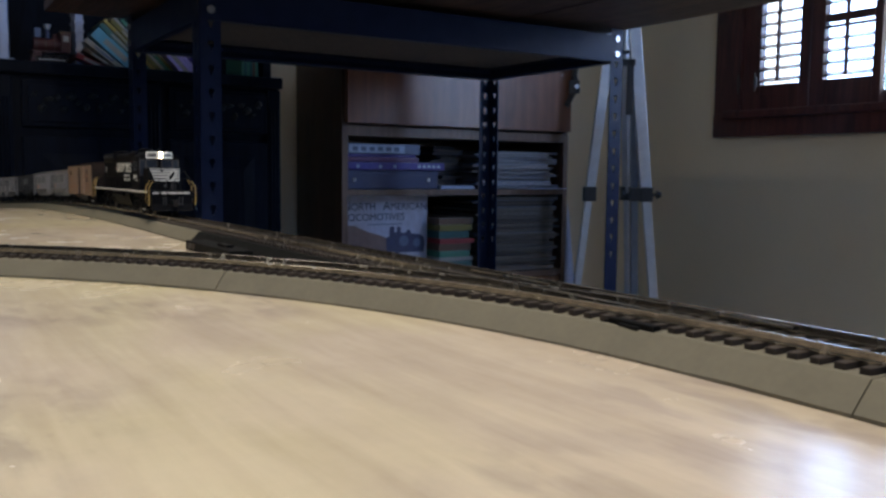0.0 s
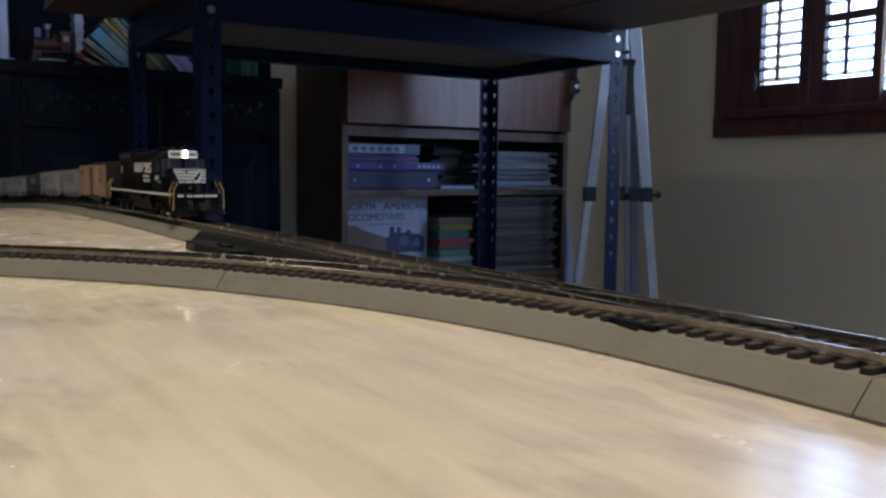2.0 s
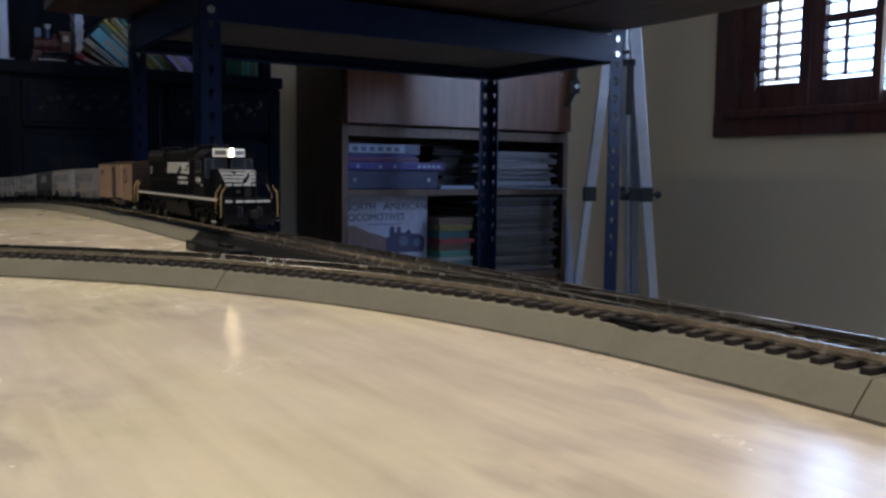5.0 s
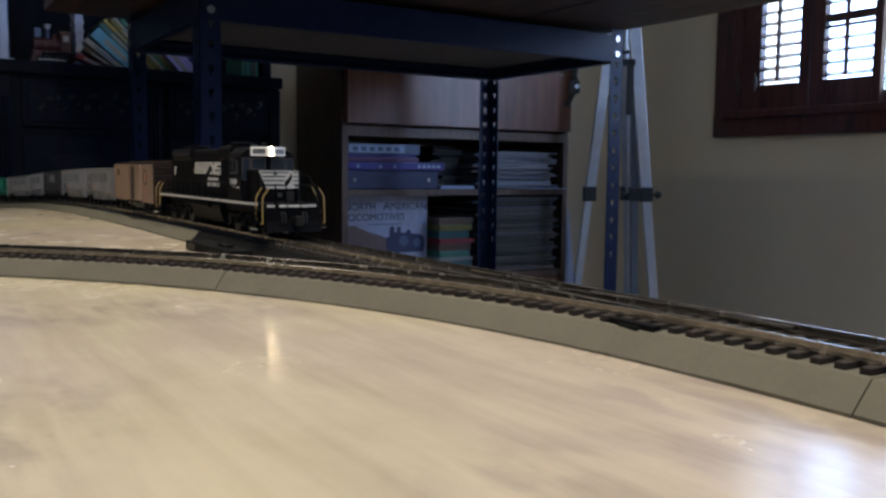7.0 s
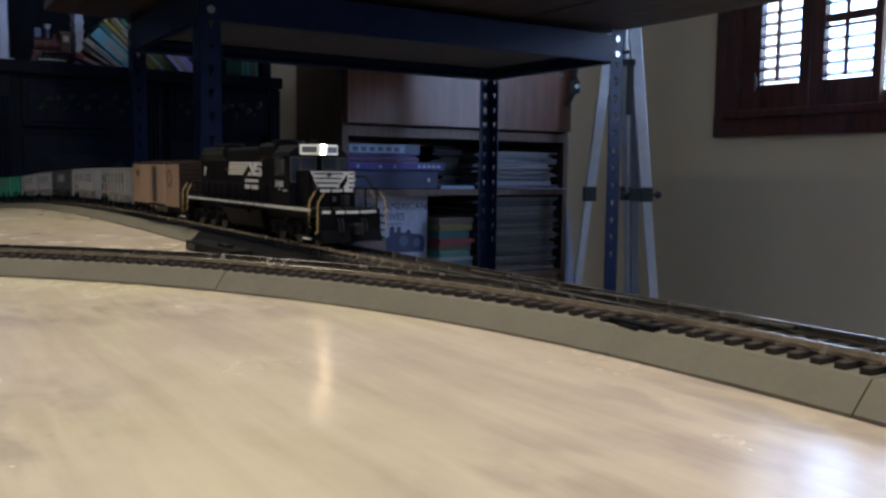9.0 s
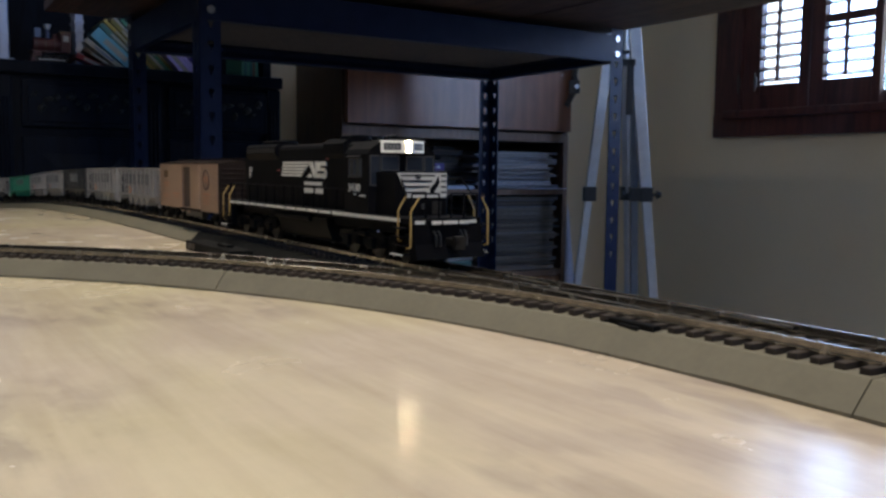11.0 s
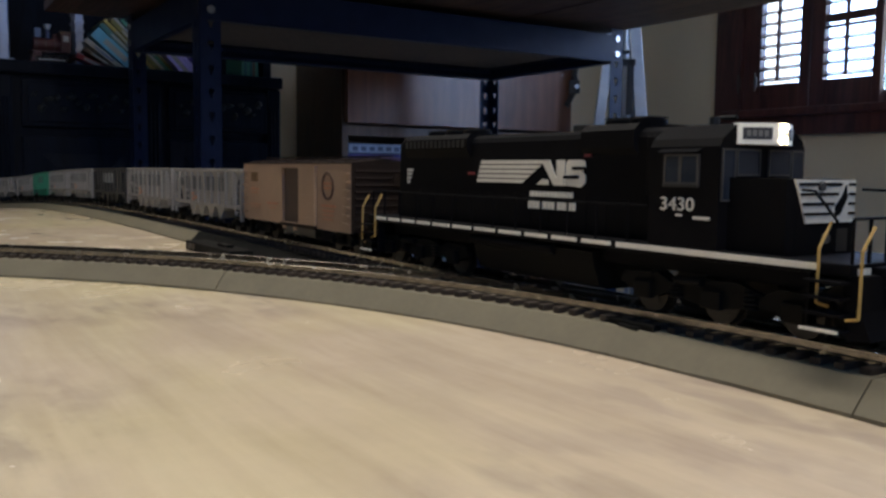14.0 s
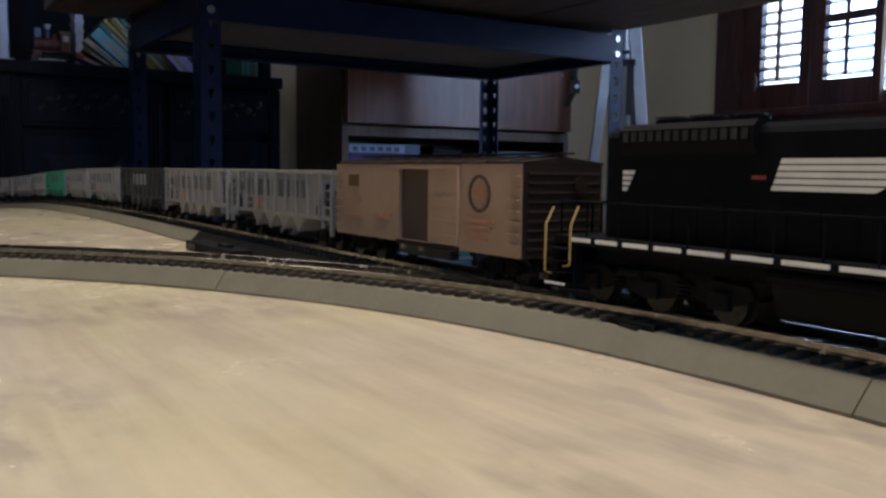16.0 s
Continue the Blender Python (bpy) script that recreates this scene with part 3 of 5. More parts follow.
def locomotive():
    e = thing("diesel_locomotive", 0, 0, RAIL, "black six-axle model diesel locomotive with white stripes and lit headlight", "model locomotive")
    # frame, walkway and end platforms
    bm = bx(bmesh.new(), -0.1125, 0.1152, -0.0176, 0.0176, 0.0172, 0.0200, 0.0004)
    bx(bm, -0.100, 0.100, -0.0110, 0.0110, 0.0125, 0.0172)
    part("frame", bm, "black_paint", e)
    for sg, nm in ((1, "pilot"), (-1, "pilot")):
        k0 = 0.0025 if sg > 0 else 0.0
        bm = bmesh.new()
        prism(bm, [(sg * (0.1105 + k0), 0.0175), (sg * (0.1150 + k0), 0.0175), (sg * (0.1150 + k0), 0.0095), (sg * (0.1175 + k0), 0.0035), (sg * (0.1120 + k0), 0.0030), (sg * (0.1105 + k0), 0.0080)], "y", -0.0165, 0.0165)
        part(nm, bm, "black_paint", e)
        bm = bx(bmesh.new(), min(sg * (0.114 + k0), sg * (0.1225 + k0)), max(sg * (0.114 + k0), sg * (0.1225 + k0)), -0.0016, 0.0016, 0.0088, 0.0118, 0.0005)
        bx(bm, min(sg * (0.1195 + k0), sg * (0.1225 + k0)), max(sg * (0.1195 + k0), sg * (0.1225 + k0)), -0.0016, 0.0034, 0.0075, 0.0128, 0.0005)
        part("coupler", bm, "wheel", e)
        # anticlimber and hoses
        part("anticlimber", B(min(sg * (0.1122 + k0), sg * (0.1160 + k0)), max(sg * (0.1122 + k0), sg * (0.1160 + k0)), -0.0095, 0.0095, 0.0168, 0.0192, bevel=0.0005), "black_paint", e)
        for y in (-0.0075, -0.0055, 0.0055, 0.0075):
            part("hose", tube(bmesh.new(), [(sg * (0.1152 + k0), y, 0.0150), (sg * (0.1172 + k0), y, 0.0128), (sg * (0.1172 + k0), y, 0.0085)], 0.0005, 6), "black_plastic", e)
        for y in (-0.0178, 0.0178):
            bm = bmesh.new()
            for k in range(4):
                zz = 0.0048 + 0.0036 * k
                bx(bm, min(sg * (0.1030 + k0), sg * (0.1125 + k0)), max(sg * (0.1030 + k0), sg * (0.1125 + k0)), y - 0.0028 if y < 0 else y - 0.0030, y + 0.0030 if y < 0 else y + 0.0028, zz, zz + 0.0006)
            bx(bm, min(sg * (0.1022 + k0), sg * (0.1030 + k0)), max(sg * (0.1022 + k0), sg * (0.1030 + k0)), min(y, y * 0.82), max(y, y * 0.82), 0.0045, 0.0172)
            part("step", bm, "black_paint", e)
            part("step_edge", B(min(sg * (0.1030 + k0), sg * (0.1125 + k0)), max(sg * (0.1030 + k0), sg * (0.1125 + k0)), y - 0.0034 if y < 0 else y + 0.0029, y - 0.0029 if y < 0 else y + 0.0034, 0.0048, 0.0055), "white_paint", e)
            # step grab irons, bent out at the foot
            o = -1 if y < 0 else 1
            for x, zt, zb in ((0.1032 + k0, 0.0290, 0.0110), (0.1150 + k0 * 0.4, 0.0285, 0.0085)):
                part("grab_iron", tube(bmesh.new(), [(sg * (x + k0 + 0.0005), y - o * 0.0024, zt), (sg * (x + k0), y + o * 0.0010, 0.0232), (sg * (x + k0), y + o * 0.0012, zb), (sg * (x + k0 + (0.003 if x < 0.11 else -0.003)), y + o * 0.0012, zb - 0.0006)], 0.00038, 6), "yellow_paint", e, "yellow wire grab iron")
    # sill stripes, broken at the stanchions
    edges = [-0.1043, -0.0929, -0.0815, -0.0695, -0.0576, -0.0434, -0.0291, -0.0143, 0.0003, 0.0140, 0.0282, 0.0430]
    for y in (-0.0179, 0.0179):
        for a, b in zip(edges, edges[1:]):
            part("sill_stripe", B(a, b - 0.0026, y - 0.0003, y + 0.0003, 0.0184, 0.0196), "white_paint", e)
        part("sill_stripe", B(0.0430, 0.1075, y - 0.0003, y + 0.0003, 0.0182, 0.0197), "white_paint", e)
    for y0, y1 in ((-0.0150, -0.0105), (-0.0090, -0.0045), (-0.0035, 0.0035), (0.0045, 0.0090), (0.0105, 0.0150)):
        x = 0.1185 if abs(y0 + y1) < 0.018 else 0.1151
        part("end_stripe", B(x, x + 0.0005, y0, y1, 0.0176, 0.0190), "white_paint", e)
    # long hood
    hw = 0.0104
    prof = [(-hw, 0.0200), (-hw, 0.0498), (-hw + 0.0008, 0.0514), (-hw + 0.0030, 0.0526), (hw - 0.0030, 0.0526), (hw - 0.0008, 0.0514), (hw, 0.0498), (hw, 0.0200)]
    hood = part("long_hood", prism(bmesh.new(), prof, "x", -0.0965, 0.0560), "black_paint", e)
    for i in range(15):
        x = -0.088 + i * 0.0092
        for y in (-1, 1):
            part("hood_door", B(x, x + 0.0082, y * (hw + 0.0001) - 0.00012, y * (hw + 0.0001) + 0.00012, 0.0212, 0.0318), "black_paint", hood)
    # flared radiators at the rear, with louvres
    fl = [(-hw, 0.0445), (-0.0125, 0.0480), (-0.0125, 0.0516), (-0.0105, 0.0534), (0.0105, 0.0534), (0.0125, 0.0516), (0.0125, 0.0480), (hw, 0.0445)]
    rad = part("radiator", prism(bmesh.new(), fl, "x", -0.0900, -0.0430), "black_paint", e)
    for i in range(14):
        x = -0.0880 + i * 0.0032
        part("louvre", B(x, x + 0.0018, -0.01275, -0.0124, 0.0484, 0.0512), "black_plastic", rad)
    # dynamic brake blister
    db = [(-hw, 0.0448), (-0.0122, 0.0468), (-0.0122, 0.0520), (-0.0100, 0.0540), (0.0100, 0.0540), (0.0122, 0.0520), (0.0122, 0.0468), (hw, 0.0448)]
    part("dynamic_brake", prism(bmesh.new(), db, "x", 0.0200, 0.0430), "black_paint", e)
    for x, z in ((-0.080, 0.0534), (-0.067, 0.0534), (-0.054, 0.0534), (0.0262, 0.0540), (0.0368, 0.0540)):
        bm = cyl(bmesh.new(), (x, 0, z - 0.0005), (x, 0, z + 0.0016), 0.0056, 24)
        cyl(bm, (x, 0, z + 0.0016), (x, 0, z + 0.0021), 0.0049, 24, 0.0046)
        fan = part("roof_fan", bm, "black_paint", e)
        bm = bmesh.new()
        for k in range(-3, 4):
            bx(bm, x - 0.0044, x + 0.0044, k * 0.0012 - 0.0002, k * 0.0012 + 0.0002, z + 0.0020, z + 0.0024)
        part("grille", bm, "black_plastic", fan)
    part("exhaust_stack", B(0.004, 0.010, -0.0016, 0.0016, 0.0520, 0.0550, bevel=0.0004), "black_plastic", e)
    part("air_intake", B(0.0470, 0.0540, -0.0112, 0.0112, 0.0330, 0.0500, bevel=0.0006), "black_paint", e)
    # cab with pitched roof
    cw = 0.0172
    cab_prof = [(-cw, 0.0200), (-cw, 0.0465), (-cw + 0.0012, 0.0486), (-0.0105, 0.0524), (0, 0.0532), (0.0105, 0.0524), (cw - 0.0012, 0.0486), (cw, 0.0465), (cw, 0.0200)]
    cab = part("cab", prism(bmesh.new(), cab_prof, "x", 0.0545, 0.0782), "black_paint", e)
    for sg in (-1, 1):
        y = sg * (cw + 0.0002)
        part("side_window", B(0.0606, 0.0714, y - 0.00025, y + 0.00025, 0.0372, 0.0440), "cab_glass", cab)
        for x0, x1, z0, z1 in ((0.0600, 0.0720, 0.0366, 0.0372), (0.0600, 0.0720, 0.0440, 0.0446), (0.0600, 0.0607, 0.0372, 0.0440), (0.0713, 0.0720, 0.0372, 0.0440), (0.0652, 0.0664, 0.0372, 0.0440)):
            part("window_bar", B(x0, x1, y - 0.00045, y + 0.00045, z0, z1), "window_frame", cab)
        part("arm_rest", B(0.0600, 0.0720, y - 0.0008, y + 0.0008, 0.0359, 0.0366), "black_plastic", cab)
        part("sun_shade", prism(bmesh.new(), [(y, 0.0456), (y + sg * 0.0022, 0.0448), (y + sg * 0.0022, 0.0451), (y, 0.0460)], "x", 0.0592, 0.0728), "black_paint", cab)
    # front glazing
    for y0, y1 in ((-0.0160, -0.0118), (-0.0104, -0.0022), (0.0022, 0.0104), (0.0118, 0.0160)):
        z0 = 0.0395 if abs(y0 + y1) < 0.02 else 0.0330
        part("windscreen", B(0.0780, 0.0785, y0, y1, z0, 0.0455), "cab_glass", cab)
        bm = bmesh.new()
        for a, b, c, d in ((y0 - 0.0005, y1 + 0.0005, z0 - 0.0005, z0), (y0 - 0.0005, y1 + 0.0005, 0.0455, 0.0460), (y0 - 0.0005, y0, z0, 0.0455), (y1, y1 + 0.0005, z0, 0.0455)):
            bx(bm, 0.0780, 0.0787, a, b, c, d)
        part("windscreen_frame", bm, "window_frame", cab)
    # headlight and number boards
    z0, z1 = 0.0472, 0.0526
    hb = [(0.0770, -0.0110), (0.0786, -0.0110), (0.0838, -0.0020), (0.0838, 0.0020), (0.0786, 0.0110), (0.0770, 0.0110)]
    nb = part("headlight_housing", prism(bmesh.new(), hb, "z", z0, z1), "housing_spill_glow", e, "white number board housing with headlight glow added")
    for sg in (-1, 1):
        bm = bmesh.new()
        ax, ay, bx_, by = 0.07918, sg * 0.0100, 0.0830, sg * 0.0034
        vs = []
        out = Vector((0.866, sg * 0.5, 0)) * 0.00025
        for p, z in (((ax, ay), z0 + 0.0012), ((bx_, by), z0 + 0.0012), ((bx_, by), z1 - 0.0012), ((ax, ay), z1 - 0.0012)):
            vs.append(bm.verts.new(Vector((p[0], p[1], z)) + out))
        back = [bm.verts.new(v.co - out * 3) for v in vs]
        bm.faces.new(vs)
        for i in range(4):
            bm.faces.new((vs[i], vs[(i + 1) % 4], back[(i + 1) % 4], back[i]))
        bmesh.ops.recalc_face_normals(bm, faces=bm.faces)
        part("number_panel", bm, "window_frame", nb, "dark number panel with pale figures")
        for k in range(4):
            f0, f1 = (k + 0.15) / 4, (k + 0.8) / 4
            bm = bmesh.new()
            q = [Vector((ax + (bx_ - ax) * f, ay + (by - ay) * f, z)) + out * 1.6 for f, z in ((0.1 + 0.8 * f0, z0 + 0.0019), (0.1 + 0.8 * f1, z0 + 0.0019), (0.1 + 0.8 * f1, z1 - 0.0019), (0.1 + 0.8 * f0, z1 - 0.0019))]
            v = [bm.verts.new(c) for c in q]
            w = [bm.verts.new(c - out) for c in q]
            bm.faces.new(v)
            for i in range(4):
                bm.faces.new((v[i], v[(i + 1) % 4], w[(i + 1) % 4], w[i]))
            bmesh.ops.recalc_face_normals(bm, faces=bm.faces)
            part("figure_bar", bm, "figure_grey", nb)
    for z in (0.0483, 0.0515):
        bm = cyl(bmesh.new(), (0.0836, 0, z), (0.0845, 0, z), 0.00085, 16, 0.00075)
        part("headlight", bm, "lamp_glow", e, "lit warm white headlight")
    # short nose with striped front
    nw = 0.0134
    nose_poly = [(0.0780, -nw), (0.0952, -nw), (0.0968, -nw + 0.0014), (0.0968, nw - 0.0014), (0.0952, nw), (0.0780, nw)]
    nose = part("short_nose", prism(bmesh.new(), nose_poly, "z", 0.0200, 0.0386), "black_paint", e)
    part("nose_band", prism(bmesh.new(), [(-0.0130, 0.0384), (0.0114, 0.0384), (0.0114, 0.0278), (-0.0082, 0.0278), (-0.0100, 0.0320)], "x", 0.0967, 0.0972), "white_paint", nose, "white painted nose front with dark stripes")
    part("nose_band", prism(bmesh.new(), [(0.0958, 0.0126), (0.0970, 0.0118), (0.0967, 0.0115), (0.0954, 0.0123)], "z", 0.0284, 0.0384), "white_paint", nose)
    for k in range(4):
        z = 0.0297 + 0.0024 * k
        part("nose_stripe", B(0.0971, 0.0975, -0.0092 - 0.0008 * k, 0.0012 + 0.0014 * k, z, z + 0.0007), "black_paint", nose)
        part("nose_stripe", B(0.0971, 0.0975, 0.0086, 0.0112, z, z + 0.0007), "black_paint", nose)
    bm = prism(bmesh.new(), [(0.0030, 0.0290), (0.0052, 0.0300), (0.0078, 0.0340), (0.0072, 0.0370), (0.0056, 0.0342), (0.0030, 0.0318)], "x", 0.0971, 0.0975)
    part("nose_emblem", bm, "black_paint", nose)
    part("nose_light", cyl(bmesh.new(), (0.0968, -0.0030, 0.0368), (0.0980, -0.0030, 0.0368), 0.0012, 12), "window_frame", nose)
    part("nose_door", B(0.0967, 0.0971, 0.0045, 0.0090, 0.0205, 0.0262), "black_plastic", nose)
    part("nose_headlight", cyl(bmesh.new(), (0.0966, 0, 0.0240), (0.0976, 0, 0.0240), 0.0013, 12), "window_frame", nose)
    part("horn", tube(bmesh.new(), [(0.058, 0.004, 0.0530), (0.058, 0.004, 0.0550), (0.066, 0.004, 0.0552)], 0.0006, 8), "black_plastic", e)
    part("cab_beacon", cyl(bmesh.new(), (0.0650, -0.004, 0.0525), (0.0650, -0.004, 0.0548), 0.0014, 12), "black_plastic", e)
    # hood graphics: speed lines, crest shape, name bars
    def plate(poly, name, material, y=-hw - 0.0004):
        for sg in (1, -1):
            part(name, prism(bmesh.new(), poly, "y", sg * (y - 0.0002), sg * (y + 0.0002)), material, hood)
    zt, zb = 0.0434, 0.0352
    n = 5
    for k in range(n):
        a, b = zt - (zt - zb) * k / n, zt - (zt - zb) * (k + 0.78) / n
        sl = 0.0030
        fa, fb = (zt - a) / (zt - zb), (zt - b) / (zt - zb)
        xe = 0.0020 - 0.0140 * fa
        xf = 0.0020 - 0.0140 * fb
        plate([(-0.0354 - sl * fa, a), (-0.0354 - sl * fb, b), (xf, b), (xe, a)], "speed_line", "white_paint")
    plate([(-0.0030, 0.0352), (0.0030, 0.0352), (0.0030, 0.0368), (0.0000, 0.0372)], "crest", "white_paint")
    plate([(-0.0010, 0.0434), (0.0036, 0.0434), (0.0072, 0.0372), (0.0072, 0.0434), (0.0112, 0.0434), (0.0112, 0.0351), (0.0058, 0.0351), (0.0028, 0.0390)], "crest", "white_paint")
    plate([(0.0118, 0.0352), (0.0190, 0.0347), (0.0212, 0.0362), (0.0212, 0.0384), (0.0196, 0.0396), (0.0212, 0.0412), (0.0206, 0.0430), (0.0192, 0.0434), (0.0130, 0.0434), (0.0118, 0.0420)], "crest", "white_paint")
    for x0, x1, z0, z1 in ((0.0152, 0.0216, 0.0402, 0.0412), (0.0112, 0.0182, 0.0374, 0.0384)):
        plate([(x0, z0), (x1, z0), (x1, z1), (x0, z1)], "crest_gap", "black_paint", -hw - 0.0008)
    for x0, x1, za, zb, n in ((-0.0065, 0.0158, 0.0312, 0.0330, 11), (-0.0072, 0.0068, 0.0272, 0.0297, 7), (0.0079, 0.0171, 0.0272, 0.0297, 5)):
        p = (x1 - x0) / n
        for k in range(n):
            plate([(x0 + k * p, za), (x0 + (k + 0.74) * p, za), (x0 + (k + 0.74) * p, zb), (x0 + k * p, zb)], "name_bar", "white_paint")
    plate([(0.0205, 0.0442), (0.0236, 0.0442), (0.0236, 0.0452), (0.0205, 0.0452)], "warning_mark", "red_paint")
    plate([(-0.0440, 0.0382), (-0.0400, 0.0382), (-0.0400, 0.0392), (-0.0440, 0.0392)], "warning_mark", "red_paint")
    for k, (w, z) in enumerate(((0.0042, 0.0390), (0.0034, 0.0374), (0.0026, 0.0358), (0.0016, 0.0342))):
        plate([(-0.0895, z), (-0.0895 + w, z), (-0.0895 + w + 0.0004, z + 0.0012), (-0.0895, z + 0.0012)], "rear_mark", "white_paint")
    for sg in (-1, 1):
        mm = Matrix.Translation((0.0587 if sg < 0 else 0.0711, sg * (cw + 0.0002), 0.0297)) @ pose(0, 0, 0, 90, 0, 0 if sg < 0 else 180) @ Matrix.Diagonal((1, 0.84, 1, 1))
        text("road_number", "3430", 0.0060, "white_paint", cab, mm, "white road number")
        part("number_underline", B(0.0646, 0.0666, sg * (cw + 0.0002) - 0.0003, sg * (cw + 0.0002) + 0.0003, 0.0282, 0.0288), "white_paint", cab)
        part("number_underline", B(0.0705, 0.0758, sg * (cw + 0.0002) - 0.0003, sg * (cw + 0.0002) + 0.0003, 0.0276, 0.0284), "white_paint", cab)
    # side handrails
    for sg in (-1, 1):
        pts = [(-0.1005, sg * 0.0172, 0.0305), (0.0540, sg * 0.0172, 0.0305)]
        part("handrail", tube(bmesh.new(), pts, 0.0003, 5), "black_paint", e)
        st = None
        for i in range(12):
            x = -0.0975 + 0.0131 * i
            if st is None:
                st = part("stanchion", tube(bmesh.new(), [(0, sg * 0.0174, 0.0190), (0, sg * 0.0172, 0.0306)], 0.00035, 5), "black_paint", e)
                st.location = (x, 0, 0)
            else:
                share(st, e, pose(x, 0, 0))
        part("handrail", tube(bmesh.new(), [(0.1144, sg * 0.0030, 0.0195), (0.1144, sg * 0.0030, 0.0300), (0.1144, sg * 0.0160, 0.0300), (0.1144, sg * 0.0160, 0.0195)], 0.0004, 5), "black_paint", e)
        part("handrail", tube(bmesh.new(), [(0.1144, sg * 0.0095, 0.0195), (0.1144, sg * 0.0095, 0.0300)], 0.0005, 5), "black_paint", e)
        part("handrail", tube(bmesh.new(), [(0.0985, sg * 0.0120, 0.0360), (0.1040, sg * 0.0150, 0.0358), (0.1110, sg * 0.0165, 0.0290)], 0.00035, 5), "black_paint", e)
        part("handrail", tube(bmesh.new(), [(-0.1120, sg * 0.0020, 0.0195), (-0.1120, sg * 0.0020, 0.0300), (-0.1120, sg * 0.0150, 0.0300), (-0.1120, sg * 0.0150, 0.0195)], 0.0004, 5), "black_paint", e)
    # fuel tank and trucks
    tank = [(-0.0145, 0.0120), (-0.0150, 0.0155), (0.0150, 0.0155), (0.0145, 0.0120), (0.0120, 0.0050), (0.0090, 0.0036), (-0.0090, 0.0036), (-0.0120, 0.0050)]
    part("fuel_tank", prism(bmesh.new(), tank, "x", -0.0340, 0.0300), "truck_black", e, "deep black fuel tank")
    part("air_tank", cyl(bmesh.new(), (-0.034, -0.0150, 0.0150), (0.012, -0.0150, 0.0150), 0.0018, 12), "black_paint", e)
    wheels = []
    for cx in (-0.0745, 0.0745):
        for sg in (-1, 1):
            fr = [(-0.0345, 0.0080), (-0.0330, 0.0110), (-0.0200, 0.0118), (-0.0150, 0.0095), (-0.0080, 0.0118), (0.0080, 0.0118), (0.0150, 0.0095), (0.0200, 0.0118), (0.0330, 0.0110), (0.0345, 0.0080),
                  (0.0290, 0.0060), (0.0200, 0.0050), (0.0160, 0.0066), (0.0060, 0.0048), (-0.0060, 0.0048), (-0.0160, 0.0066), (-0.0200, 0.0050), (-0.0290, 0.0060)]
            bm = prism(bmesh.new(), [(cx + x, z) for x, z in fr], "y", sg * 0.0120 - 0.001, sg * 0.0120 + 0.001)
            for dx in (-0.0244, 0.0, 0.0244):
                bx(bm, cx + dx - 0.0032, cx + dx + 0.0032, sg * 0.0135 - 0.0012, sg * 0.0135 + 0.0012, 0.0042, 0.0092, 0.0005)
            for dx in (-0.0122, 0.0122):
                for j in range(4):
                    cyl(bm, (cx + dx, sg * 0.0136, 0.0058 + j * 0.0012), (cx + dx, sg * 0.0136, 0.0064 + j * 0.0012), 0.0019, 10)
            cyl(bm, (cx - 0.012, sg * 0.0142, 0.0108), (cx - 0.003, sg * 0.0142, 0.0108), 0.0012, 8)
            part("truck_frame", bm, "truck_black", e)
        for dx in (-0.0244, 0.0, 0.0244):
            wheels.append((axle("wheelset", cx + dx, 0.0058, e), 0.0058))
    return e, wheels


def freight_truck(e, cx):
    for sg in (-1, 1):
        fr = [(-0.0130, 0.0046), (-0.0130, 0.0066), (-0.0060, 0.0092), (0.0060, 0.0092), (0.0130, 0.0066), (0.0130, 0.0046), (0.0060, 0.0032), (-0.0060, 0.0032)]
        bm = prism(bmesh.new(), [(cx + x, z) for x, z in fr], "y", sg * 0.0115 - 0.0008, sg * 0.0115 + 0.0008)
        for k in (-0.0022, 0.0, 0.0022):
            cyl(bm, (cx + k, sg * 0.0128, 0.0042), (cx + k, sg * 0.0128, 0.0080), 0.0009, 8)
        for dx in (-0.0100, 0.0100):
            bx(bm, cx + dx - 0.0018, cx + dx + 0.0018, sg * 0.0126 - 0.001, sg * 0.0126 + 0.001, 0.0036, 0.0064, 0.0004)
        part("truck_frame", bm, "truck_black", e)
    part("bolster", B(cx - 0.002, cx + 0.002, -0.0105, 0.0105, 0.0060, 0.0100), "black_plastic", e)
    return [(axle("wheelset", cx + dx, 0.0048, e), 0.0048) for dx in (-0.0100, 0.0100)]


def car_coupler(e, x):
    sg = 1 if x > 0 else -1
    bm = bx(bmesh.new(), min(x, x + sg * 0.0075), max(x, x + sg * 0.0075), -0.0012, 0.0012, 0.0090, 0.0112, 0.0003)
    bx(bm, min(x + sg * 0.005, x + sg * 0.008), max(x + sg * 0.005, x + sg * 0.008), -0.0014, 0.0030, 0.0080, 0.0122, 0.0004)
    part("coupler", bm, "wheel", e)


